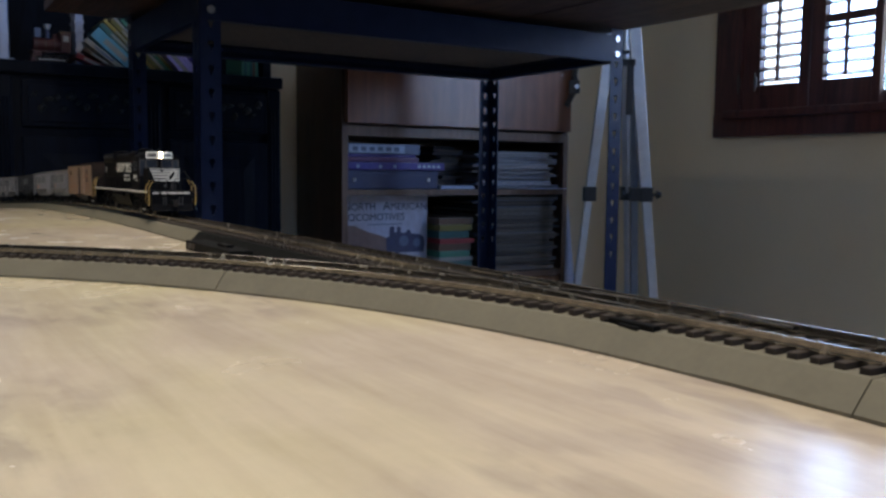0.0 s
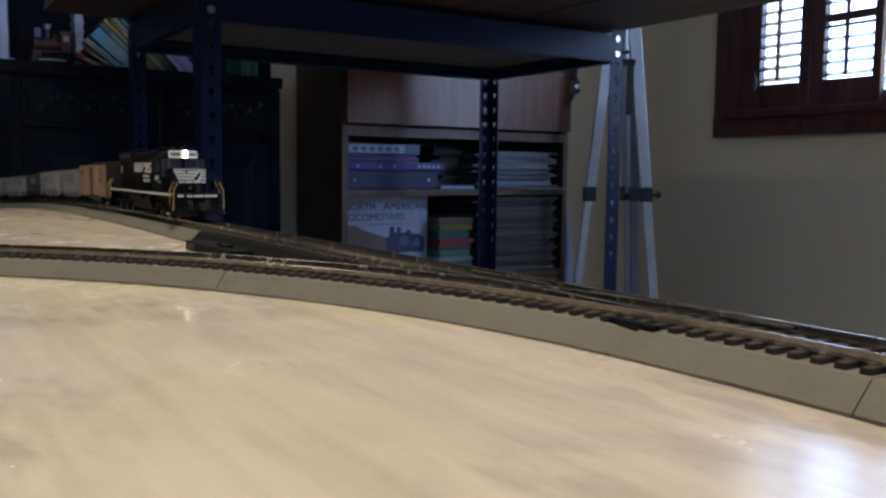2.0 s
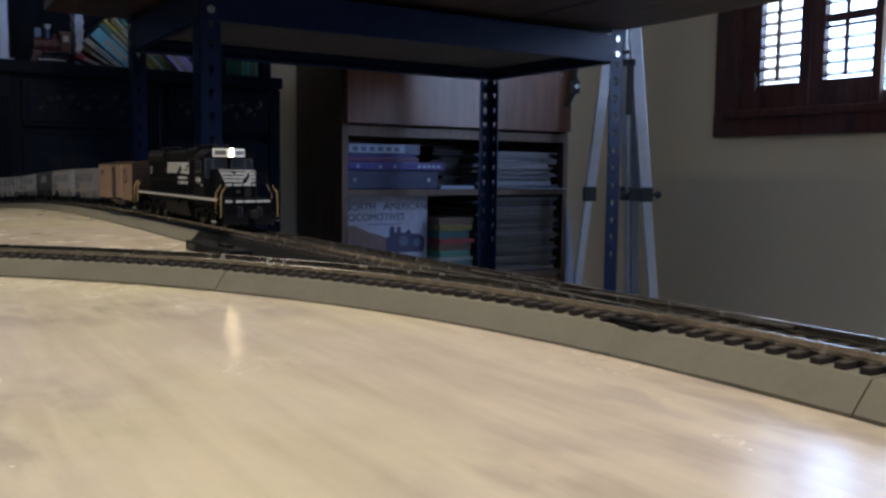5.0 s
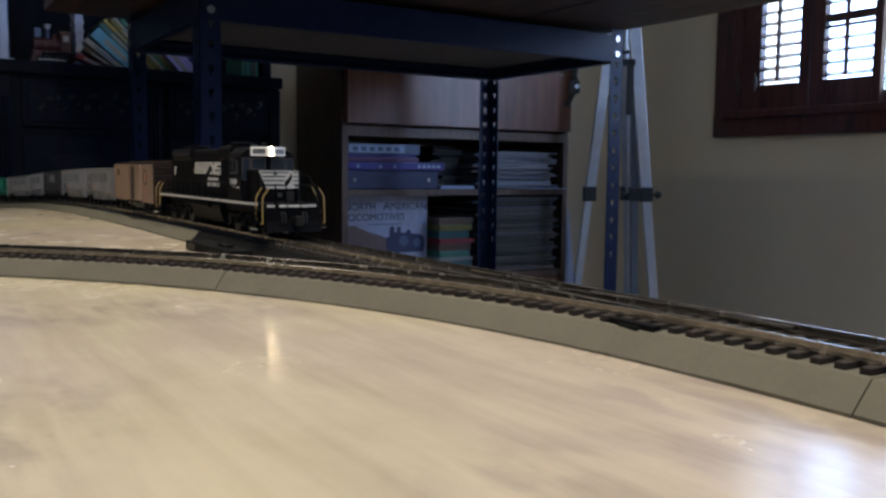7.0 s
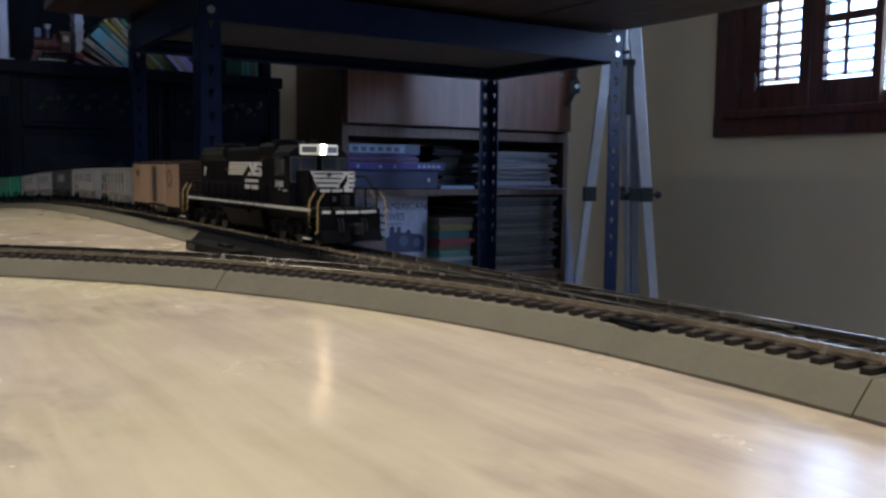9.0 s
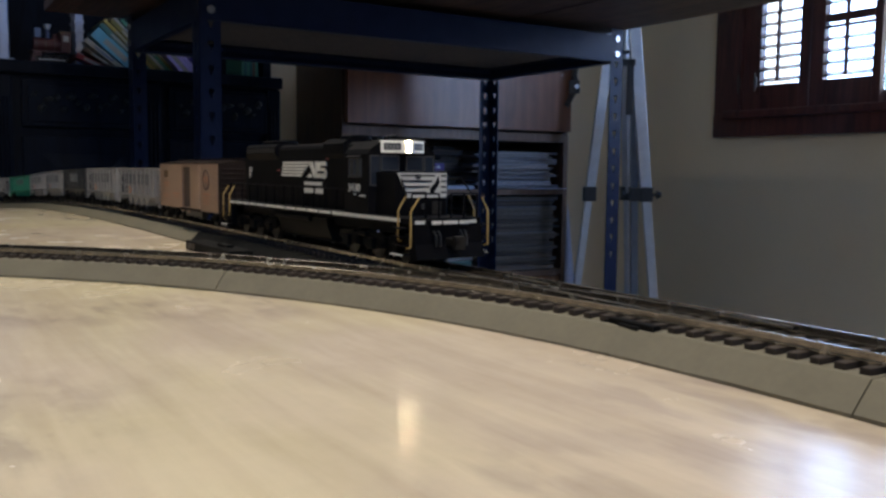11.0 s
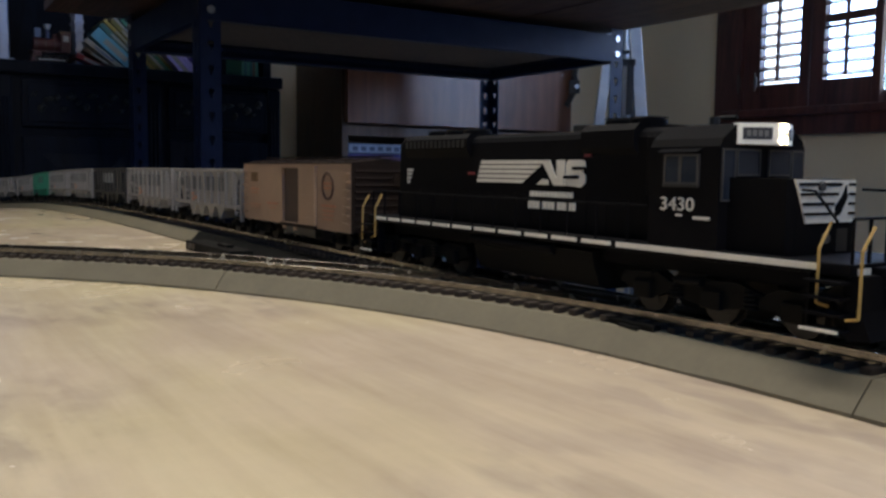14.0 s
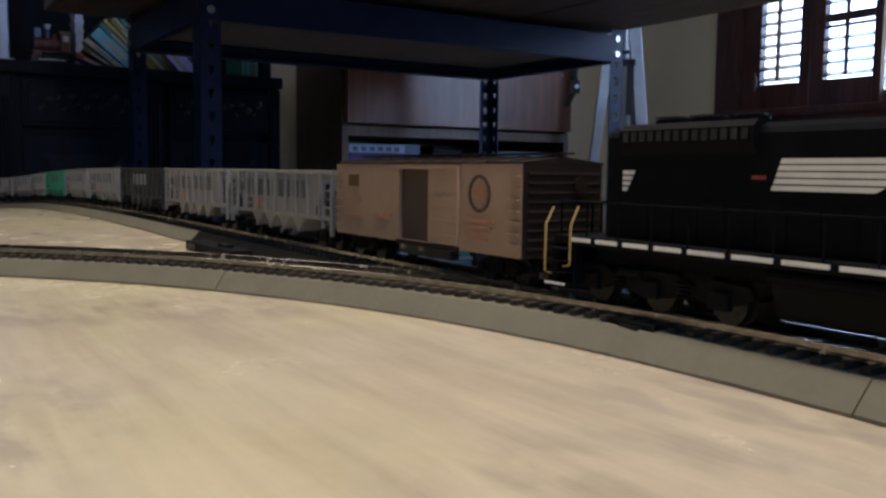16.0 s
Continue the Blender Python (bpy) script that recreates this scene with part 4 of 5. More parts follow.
def boxcar():
    e = thing("boxcar", -0.2, 0, RAIL, "tan model boxcar with open side door and dark brown ends", "model boxcar")
    L, w, z0, z1 = 0.0709, 0.0176, 0.0103, 0.0421
    d0, d1 = -0.0113, 0.0130
    for sg in (-1, 1):
        y0, y1 = sorted((sg * w, sg * (w - 0.0014)))
        for a, b, c, d in ((-L, d0, z0, z1), (d1, L, z0, z1), (d0, d1, z1 - 0.0016, z1), (d0, d1, z0, z0 + 0.0012)):
            part("side_panel" if b - a > 0.03 else "door_lintel", B(a, b, y0, y1, c, d), "tan_paint", e)
    bm = bx(bmesh.new(), -L + 0.001, L - 0.001, -w + 0.0016, w - 0.0016, z0 + 0.0002, z0 + 0.0020)
    bx(bm, d0 - 0.003, d1 + 0.003, -w + 0.0015, w - 0.0015, z0 + 0.0020, z1 - 0.0017)
    part("interior", bm, "inner_brown", e, "dark brown inner panel behind the open door")
    for sg in (-1, 1):
        o = sg * (w + 0.0008)
        door = part("door", B(d1 + 0.0004, d1 + 0.0210, o - 0.0006, o + 0.0006, z0 + 0.0014, z1 - 0.0020, bevel=0.0002), "tan_paint", e, "tan sliding door pushed open")
        for k in range(5):
            part("door_rib", B(d1 + 0.0012, d1 + 0.0202, o + sg * 0.0006 - 0.0002, o + sg * 0.0006 + 0.0002, z0 + 0.0045 + k * 0.0056, z0 + 0.0050 + k * 0.0056), "tan_paint", door)
        part("door_track", B(d0 - 0.001, d1 + 0.0215, o - 0.0011, o + 0.0011, z1 - 0.0020, z1 - 0.0006), "tan_paint", e)
        part("door_sill", B(d0, d1 + 0.0205, o - 0.0008, o + 0.0008, z0 - 0.0006, z0 + 0.0010), "brown_paint", e)
        for x in (d0 + 0.005, d1 - 0.005):
            part("door_hanger", B(x - 0.0012, x + 0.0012, o - 0.0006, o + 0.0006, z0 - 0.0024, z0 + 0.0004), "tan_paint", e)
        y = sg * (w + 0.0003)
        # ring emblem, square herald and lettering bars
        bm = bmesh.new()
        n, c, zc = 28, 0.0465, 0.0315
        for i in range(n):
            a, b = 2 * math.pi * i / n, 2 * math.pi * (i + 1) / n
            q = [(c + r * math.cos(t) * 0.98, zc + r * math.sin(t)) for r, t in ((0.0068, a), (0.0068, b), (0.0056, b), (0.0056, a))]
            v = [bm.verts.new((x, y + sg * 0.0002, z)) for x, z in q]
            u = [bm.verts.new((x, y - sg * 0.0003, z)) for x, z in q]
            bm.faces.new(v)
            bm.faces.new(u[::-1])
            for k in range(4):
                bm.faces.new((v[k], v[(k + 1) % 4], u[(k + 1) % 4], u[k]))
        bmesh.ops.recalc_face_normals(bm, faces=bm.faces)
        part("ring_emblem", bm, "ring_ink", e, "dark brown ring emblem")
        part("herald_square", B(-0.0572, -0.0482, y - 0.0003, y + 0.0003, 0.0322, 0.0374), "gold_ink", e, "ochre square mark")
        for x0, x1, za, zb in ((0.0425, 0.0505, 0.0300, 0.0312), (0.0420, 0.0515, 0.0322, 0.0332), (0.0395, 0.0555, 0.0215, 0.0226), (0.0405, 0.0540, 0.0192, 0.0200), (0.0405, 0.0530, 0.0172, 0.0178), (0.041, 0.0520, 0.0152, 0.0158),
                               (-0.0585, -0.0460, 0.0275, 0.0286), (-0.0585, -0.0470, 0.0255, 0.0262), (-0.0600, -0.0430, 0.0190, 0.0196), (-0.0590, -0.0440, 0.0175, 0.0180), (-0.0330, -0.0180, 0.0200, 0.0212), (-0.0300, -0.0200, 0.0180, 0.0186)):
            part("lettering_bar", B(x0, x1, y - 0.0002, y + 0.0002, za, zb), "pale_red_ink", e)
        for k in range(7):
            for x0 in (0.0640, -0.0700):
                part("ladder_rung", B(x0, x0 + 0.0060, y - 0.0013 if sg < 0 else y - 0.0002, y + 0.0002 if sg < 0 else y + 0.0013, 0.0142 + k * 0.0039, 0.0148 + k * 0.0039), "tan_paint", e)
    for sg in (-1, 1):
        bm = bx(bmesh.new(), *sorted((sg * (L - 0.0012), sg * (L + 0.0004))), -w + 0.0002, w - 0.0002, z0, z1, 0.0002)
        end = part("end_wall", bm, "brown_paint", e, "dark ribbed end")
        for k in range(9):
            zz = z0 + 0.0028 + k * 0.0032
            part("end_rib", cyl(bmesh.new(), (sg * (L + 0.0004), -w + 0.002, zz), (sg * (L + 0.0004), w - 0.002, zz), 0.0008, 6), "brown_paint", end)
        part("brake_wheel", cyl(bmesh.new(), (sg * (L + 0.0022), 0.006, 0.0350), (sg * (L + 0.0028), 0.006, 0.0350), 0.0030, 16), "brown_paint", end)
        car_coupler(e, sg * (L + 0.0002))
    roof = [(-w - 0.0003, z1), (-w - 0.0003, z1 + 0.0006), (0, z1 + 0.0026), (w + 0.0003, z1 + 0.0006), (w + 0.0003, z1)]
    r = part("roof", prism(bmesh.new(), roof, "x", -L - 0.0006, L + 0.0006), "brown_paint", e)
    for i in range(10):
        x = -L + 0.007 + i * 0.0142
        bm = tube(bmesh.new(), [(x, -w, z1 + 0.0008), (x, 0, z1 + 0.0028), (x, w, z1 + 0.0008)], 0.0004, 5)
        part("roof_seam", bm, "brown_paint", r)
    for y in (-0.0022, 0.0, 0.0022):
        part("running_board", B(-L - 0.002, L + 0.002, y - 0.0010, y + 0.0010, z1 + 0.0034, z1 + 0.0040), "brown_paint", e)
    bm = bx(bmesh.new(), -L, L, -0.004, 0.004, 0.0080, z0 + 0.0001)
    bx(bm, -0.02, 0.02, -0.0125, -0.0085, 0.0048, z0)
    bx(bm, 0.026, 0.034, 0.004, 0.012, 0.0050, z0)
    part("underframe", bm, "black_plastic", e)
    return e, freight_truck(e, -0.052) + freight_truck(e, 0.052)


def hopper(paint, label):
    e = thing("hopper_car", -0.35, 0, RAIL, label, "model hopper", "hopper cars")
    L, w, zt, zs = 0.0728, 0.0168, 0.0385, 0.0158
    il = 0.0605     # inner end of the side sheet
    bm = bmesh.new()
    for sg in (-1, 1):
        y0, y1 = sorted((sg * w, sg * (w - 0.0010)))
        sheet = [(-L, zt), (L, zt), (L, zt - 0.0030), (il, zt - 0.0045), (il, zs + 0.0035), (il - 0.010, zs), (-il + 0.010, zs), (-il, zs + 0.0035), (-il, zt - 0.0045), (-L, zt - 0.0030)]
        prism(bm, sheet, "y", y0, y1)
    body = part("side_sheet", bm, paint, e)
    part("top_chord", mirror_y(lambda b, sg: bx(b, -L, L, *sorted((sg * (w - 0.0006), sg * (w + 0.0010))), zt - 0.0014, zt + 0.0004, 0.0002)), paint, e)
    part("side_sill", mirror_y(lambda b, sg: bx(b, -L, L, *sorted((sg * (w - 0.0012), sg * (w + 0.0006))), zs - 0.0012, zs + 0.0006)), paint, e)
    rib = None
    for sg in (-1, 1):
        for i in range(9):
            x = -0.0585 + i * 0.014625
            if rib is None:
                rib = part("rib", B(-0.0008, 0.0008, -0.0009, 0.0009, zs, zt - 0.0012), paint, e)
                rib.location = (x, sg * (w + 0.0004), 0)
            else:
                share(rib, e, pose(x, sg * (w + 0.0004), 0))
    # sloping end floors and three hopper chutes
    for sg in (-1, 1):
        sl = [(sg * L, zt - 0.004), (sg * L, zt - 0.005), (sg * 0.036, 0.0120), (sg * 0.036, 0.0130)]
        part("slope_sheet", prism(bmesh.new(), sl, "y", -w + 0.0012, w - 0.0012), paint, e)
        part("end_wall", B(*sorted((sg * (L - 0.0008), sg * L)), -w + 0.001, w - 0.001, zt - 0.0080, zt), paint, e)
        for y in (-w, w):
            part("corner_post", B(*sorted((sg * (L - 0.0018), sg * L)), y - 0.0009, y + 0.0009, 0.0075, zt - 0.003), paint, e)
            part("corner_post", B(*sorted((sg * (il + 0.0006), sg * (il + 0.0020))), y - 0.0009, y + 0.0009, zs - 0.005, zt - 0.003), paint, e)
            for k in range(6):
                part("rung", B(*sorted((sg * (il + 0.002), sg * (L - 0.0018))), y - 0.0004, y + 0.0004, 0.0125 + k * 0.0041, 0.0131 + k * 0.0041), paint, e)
        part("end_sill", B(*sorted((sg * (L - 0.004), sg * L)), -w, w, 0.0110, 0.0142), paint, e)
        car_coupler(e, sg * (L - 0.0005))
    for cx in (-0.0300, -0.0100, 0.0100, 0.0300):
        ch = [(cx - 0.0086, zs - 0.0004), (cx + 0.0086, zs - 0.0004), (cx + 0.0009, 0.0074), (cx - 0.0009, 0.0074)]
        part("chute", prism(bmesh.new(), ch, "y", -w + 0.0004, w - 0.0004), paint, e)
        for y in (-w + 0.0006, w - 0.0006):
            part("chute_rim", B(cx - 0.0016, cx + 0.0016, y - 0.0006, y + 0.0006, 0.0070, 0.0082), paint, e)
    ld = [(-L + 0.006, zt - 0.006), (L - 0.006, zt - 0.006), (L - 0.02, zt - 0.012), (-L + 0.02, zt - 0.012)]
    part("inner_floor", prism(bmesh.new(), ld, "y", -w + 0.0016, w - 0.0016), "hopper_black", e)
    # black plates on the side sheet stand in for the shade inside end openings
    for sg in (-1, 1):
        for se in (-1, 1):
            tri = [(se * (il - 0.0006), zs + 0.0010), (se * (il - 0.0066), zs + 0.0010), (se * (il - 0.0062), zs + 0.0048), (se * (il - 0.0036), zs + 0.0084), (se * (il - 0.0006), zs + 0.0106)]
            part("end_opening", prism(bmesh.new(), tri, "y", sg * (w + 0.0001), sg * (w + 0.0004)), "truck_black", e)
    # lettering as plain bars between the ribs
    ink = "letter_ink" if paint != "hopper_black" else "figure_grey"
    for sg in (-1, 1):
        y = sg * (w + 0.0005)
        xs = [-0.0440 + i * 0.0104 for i in range(9)] if paint == "hopper_grey" else [-0.02 + i * 0.0075 for i in range(6)]
        for i, x in enumerate(xs):
            for dx in ((0.0,) if i in (1, 4, 6) else (-0.0019, 0.0019)):
                part("letter_bar", B(x + dx - 0.0008, x + dx + 0.0008, y - 0.0004, y + 0.0004, 0.0248, 0.0338), ink, body)
        if paint == "hopper_grey":
            cyl_b = cyl(bmesh.new(), (-0.0530, y - sg * 0.0004, 0.0298), (-0.0530, y + sg * 0.0005, 0.0298), 0.0030, 16)
            part("letter_bar", cyl_b, ink, body)
            for x, zz in ((-0.0400, 0.0215), (-0.0290, 0.0215), (-0.0290, 0.0180), (-0.0400, 0.0180), (-0.019, 0.0195)):
                part("letter_bar", B(x - 0.0028, x + 0.0028, y - 0.0004, y + 0.0004, zz - 0.0012, zz + 0.0012), "pale_red_ink" if x > -0.035 else ink, body)
    part("centre_sill", B(-L, L, -0.0030, 0.0030, 0.0080, 0.0118), "black_plastic", e)
    return e, freight_truck(e, -0.0545) + freight_truck(e, 0.0545)


LOCO = locomotive()
BOX = boxcar()
KINDS = {"g": ("hopper_grey", "pale grey model hopper car with dark lettering"), "b": ("hopper_black", "black model hopper car with white lettering"),
         "n": ("hopper_green", "bright green model hopper car")}
FIRST = {}
HOPPERS = []
for kind in "ggbggngggg":
    if kind not in FIRST:
        FIRST[kind] = hopper(*KINDS[kind])
        HOPPERS.append(FIRST[kind])
    else:
        src, wl = FIRST[kind]
        dup = copy_thing(src, Matrix.Identity(4))
        ws = [o for o in dup.children if o.name.startswith("wheelset")]
        HOPPERS.append((dup, [(o, 0.0048) for o in ws]))


# ---------------------------------------------------------------- furniture behind the layout
def colour(name, col, rough=0.55, coat=0.1):
    if name not in M:
        M[name] = mat(name, col, rough, 0, 0.15, 50, 0.08, coat)
    return name


def tall_cabinet():
    s0, s1, q0, q1 = -1.580, -1.27, 0.825, 1.614
    c = thing("bookcase_cabinet", s0, q0, 0, "brown veneered cabinet with open shelves and closed upper doors", "cabinet")
    D, W = s1 - s0, q1 - q0
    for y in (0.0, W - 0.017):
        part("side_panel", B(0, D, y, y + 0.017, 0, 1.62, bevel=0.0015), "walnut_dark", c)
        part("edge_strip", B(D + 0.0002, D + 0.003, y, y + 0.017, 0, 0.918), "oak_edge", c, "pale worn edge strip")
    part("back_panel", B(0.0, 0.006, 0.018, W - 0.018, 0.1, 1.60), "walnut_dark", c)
    for z, t in ((0.475, 0.018), (0.7300, 0.0165), (0.893, 0.026), (1.60, 0.02), (0.08, 0.018)):
        sh = part("shelf", B(0.007, D, 0.0175, W - 0.0175, z, z + t, bevel=0.001), "walnut", c)
        part("edge_strip", B(D + 0.0002, D + 0.003, 0.0175, W - 0.0175, z, z + t), "oak_edge", sh, "pale worn edge strip")
    for y0, y1 in ((0.006, 0.463), (0.467, W - 0.006)):
        d = part("door", B(D + 0.004, D + 0.022, y0, y1, 0.925, 1.595, bevel=0.002), "walnut_gloss", c, "satin brown door")
        yk = y1 - 0.04 if y0 < 0.2 else y0 + 0.04
        part("knob", cyl(bmesh.new(), (D + 0.022, yk, 1.25), (D + 0.045, yk, 1.25), 0.008, 12, 0.012), "bolt", d)
    for y0, y1 in ((0.019, 0.392), (0.397, W - 0.019)):
        part("door", B(D - 0.016, D - 0.001, y0, y1, 0.10, 0.472, bevel=0.002), "walnut", c)


M["walnut_gloss"] = wood("satin_brown_veneer", (0.19, 0.068, 0.028), (0.13, 0.046, 0.019), (25, 30, 2), 0.36, 0.15, 0.8)
tall_cabinet()


def slab(name, q0, q1, z0, z1, s0, s1, material, label, cat, rz=0.0, bev=0.002, extra=None):
    t = thing(name, (s0 + s1) / 2, (q0 + q1) / 2, z0, label, cat, rz=rz)
    hs, hq, h = (s1 - s0) / 2, (q1 - q0) / 2, z1 - z0
    part("cover", B(-hs, hs, -hq, hq, 0, h, bevel=bev), material, t)
    if extra:
        extra(t, hs, hq, h)
    return t


SH = 0.7470   # upper shelf surface
LO = 0.4935   # lower shelf surface
colour("navy_case", (0.016, 0.03, 0.10), 0.4)
colour("violet_print", (0.05, 0.035, 0.24), 0.35)
colour("plum_print", (0.08, 0.025, 0.10), 0.4)
colour("pale_label", (0.36, 0.45, 0.62), 0.5)
colour("label_bar", (0.11, 0.15, 0.25), 0.5)
colour("cover_white", (0.46, 0.50, 0.64), 0.35, 0.4)
colour("ink_blue", (0.03, 0.035, 0.07), 0.5)
colour("engine_blue", (0.05, 0.06, 0.13), 0.5)
colour("hill_brown", (0.20, 0.14, 0.13), 0.5)
colour("teal_cloth", (0.03, 0.11, 0.11))
colour("olive_cloth", (0.16, 0.14, 0.03))
colour("red_cloth", (0.25, 0.03, 0.035))
colour("cyan_cover", (0.14, 0.42, 0.58), 0.3, 0.4)
colour("cream_cover", (0.36, 0.35, 0.32), 0.4)
colour("green_cover", (0.06, 0.22, 0.15), 0.4)
colour("yellow_cover", (0.45, 0.32, 0.07), 0.4)
colour("lilac_cover", (0.46, 0.40, 0.80), 0.35, 0.3)
colour("brown_cover", (0.12, 0.07, 0.04), 0.5)


def studs(t, hs, hq, h):
    for y in (-hq + 0.025, hq - 0.032):
        part("stud", cyl(bmesh.new(), (hs, y, h * 0.5), (hs + 0.004, y, h * 0.5), 0.0055, 12, 0.004), "bolt", t)
    part("lid", B(-hs - 0.001, hs + 0.0015, -hq - 0.001, hq + 0.0015, h - 0.012, h + 0.001, bevel=0.001), "navy_case", t)


def label_bars(t, hs, hq, h):
    part("label_panel", B(hs + 0.0002, hs + 0.0012, -hq + 0.004, hq - 0.05, 0.003, h - 0.003), "pale_label", t, "pale blue printed label")
    for i in range(6):
        y = -hq + 0.014 + i * 0.026
        part("print_bar", B(hs + 0.0013, hs + 0.0017, y, y + 0.016, 0.008, h - 0.009), "label_bar", t)


def dots(t, hs, hq, h):
    for i, y in enumerate((-hq + 0.03, -hq + 0.10, -hq + 0.145)):
        part("print_dot", cyl(bmesh.new(), (hs, y, h * 0.45), (hs + 0.0008, y, h * 0.45), 0.005, 12), "pale_label", t)
    for i in range(5):
        part("print_bar", B(hs + 0.0002, hs + 0.0008, hq - 0.09 + i * 0.016, hq - 0.08 + i * 0.016, 0.006, h - 0.007), "pale_label", t)


slab("storage_case", 0.845, 1.140, SH + 0.0005, SH + 0.052, -1.54, -1.285, "navy_case", "navy blue storage case with two round metal studs", "case", extra=studs)
slab("board_game_box", 0.846, 1.156, SH + 0.0545, SH + 0.0755, -1.56, -1.275, "violet_print", "flat violet box with printed dots lying on a case", "box", extra=dots)
slab("flat_box", 0.848, 1.075, SH + 0.0760, SH + 0.0890, -1.55, -1.285, "plum_print", "thin plum-coloured box in a stack", "box")
slab("flat_box", 0.846, 1.070, SH + 0.0895, SH + 0.0975, -1.55, -1.29, "violet_print", "thin violet box in a stack", "box")
slab("labelled_box", 0.850, 1.078, SH + 0.0980, SH + 0.1265, -1.55, -1.285, "label_bar", "flat box with pale blue printed label, top of stack", "box", extra=label_bars)


def sheaf(q0, q1, z0, z1, n, rnd, s0=-1.55, s1=-1.28, dark=1.0, label="worn magazine lying in a tall stack"):
    """A pile of magazines, each with sagging pages."""
    z = z0
    th = (z1 - z0) / n
    for i in range(n):
        h = th * rnd.uniform(0.5, 1.5)
        if z + h > z1:
            break
        t = thing("magazine", (s0 + s1) / 2 + rnd.uniform(-0.012, 0.008), (q0 + q1) / 2 + rnd.uniform(-0.018, 0.020), z, label, "magazine", "stacked magazines", rz=rnd.uniform(-4.5, 4.5))
        hs, hq = (s1 - s0) / 2, (q1 - q0) / 2 + rnd.uniform(-0.012, 0.006)
        bm = bmesh.new()
        sagv = rnd.uniform(0.0, 0.0008)
        cols = 6
        A, Bv = [], []
        for k in range(cols + 1):
            y = -hq + 2 * hq * k / cols
            dz = -0.0 + sagv * math.sin(k * 1.3 + i)
            pinch = 0.55 if k in (0,) else 1.0
            A.append([bm.verts.new((x, y, max(0, dz) + h * 0.06)) for x in (-hs, hs)])
            Bv.append([bm.verts.new((x, y, max(0, dz) + h * 0.9 * pinch)) for x in (-hs, hs)])
        for k in range(cols):
            bm.faces.new((A[k][0], A[k + 1][0], A[k + 1][1], A[k][1]))
            bm.faces.new((Bv[k][0], Bv[k][1], Bv[k + 1][1], Bv[k + 1][0]))
            bm.faces.new((A[k][1], A[k + 1][1], Bv[k + 1][1], Bv[k][1]))
            bm.faces.new((A[k][0], Bv[k][0], Bv[k + 1][0], A[k + 1][0]))
        bm.faces.new((A[0][0], A[0][1], Bv[0][1], Bv[0][0]))
        bm.faces.new((A[-1][0], Bv[-1][0], Bv[-1][1], A[-1][1]))
        bmesh.ops.recalc_face_normals(bm, faces=bm.faces)
        # low dark values take paper and covers with the shelf's shade in their colour
        part("page_block", bm, "paper" if dark > 0.5 else "shaded_yellowish_paper" if dark > 0.1 else "shaded_journal_paper", t)
        part("cover", B(-hs - 0.001, hs + 0.001, -hq - 0.001, hq + 0.001, h * 0.91 + sagv, h * 0.97 + sagv), rnd.choice(("cover_white", "pale_label", "label_bar", "cream_cover")) if dark > 0.5 else rnd.choice(("label_bar", "brown_cover", "shaded_journal_paper") if dark > 0.1 else ("brown_cover",)), t)
        z += h


# darker copies of the paper, shade deep in the shelves put into the colour
M["shaded_yellowish_paper"] = mat("yellowed_paper", (0.105, 0.095, 0.085), 0.8, 0, 0.25, 60, 0.2, obj=0.35)
M["shaded_journal_paper"] = mat("dark_paper_edges", (0.045, 0.042, 0.045), 0.8, 0, 0.25, 60, 0.2, obj=0.35)
rn = random.Random(5)
sheaf(1.285, 1.575, SH + 0.001, 0.888, 15, rn)
sheaf(1.285, 1.580, LO + 0.001, 0.724, 24, rn, dark=0.2, label="yellowish magazine in a tall stack, colour darkened for shade")
sheaf(1.165, 1.262, SH + 0.001, 0.878, 13, rn, -1.56, -1.36, 0.0, "journal stacked at the back of the shelf, colour darkened for shade")
slab("loose_papers", 1.145, 1.262, SH + 0.0005, SH + 0.010, -1.48, -1.275, "pale_label", "few loose blue-white papers on the shelf", "papers")
slab("overhanging_magazine", 1.42, 1.597, SH + 0.0005, SH + 0.003, -1.34, -1.235, "cover_white", "pale magazine hanging over the shelf edge", "magazine", rz=8)
z = LO + 0.001
for i, (h, c) in enumerate(((0.016, "brown_cover"), (0.02, "teal_cloth"), (0.012, "cream_cover"), (0.018, "green_cover"), (0.02, "brown_cover"), (0.015, "red_cloth"), (0.022, "teal_cloth"), (0.018, "olive_cloth"), (0.02, "brown_cover"))):
    slab("book", 1.155, 1.262 + 0.008 * (i % 3), z, z + h, -1.55, -1.30 + 0.006 * (i % 2), c, "hardback book lying in a low stack", "book")
    z += h + 0.0008


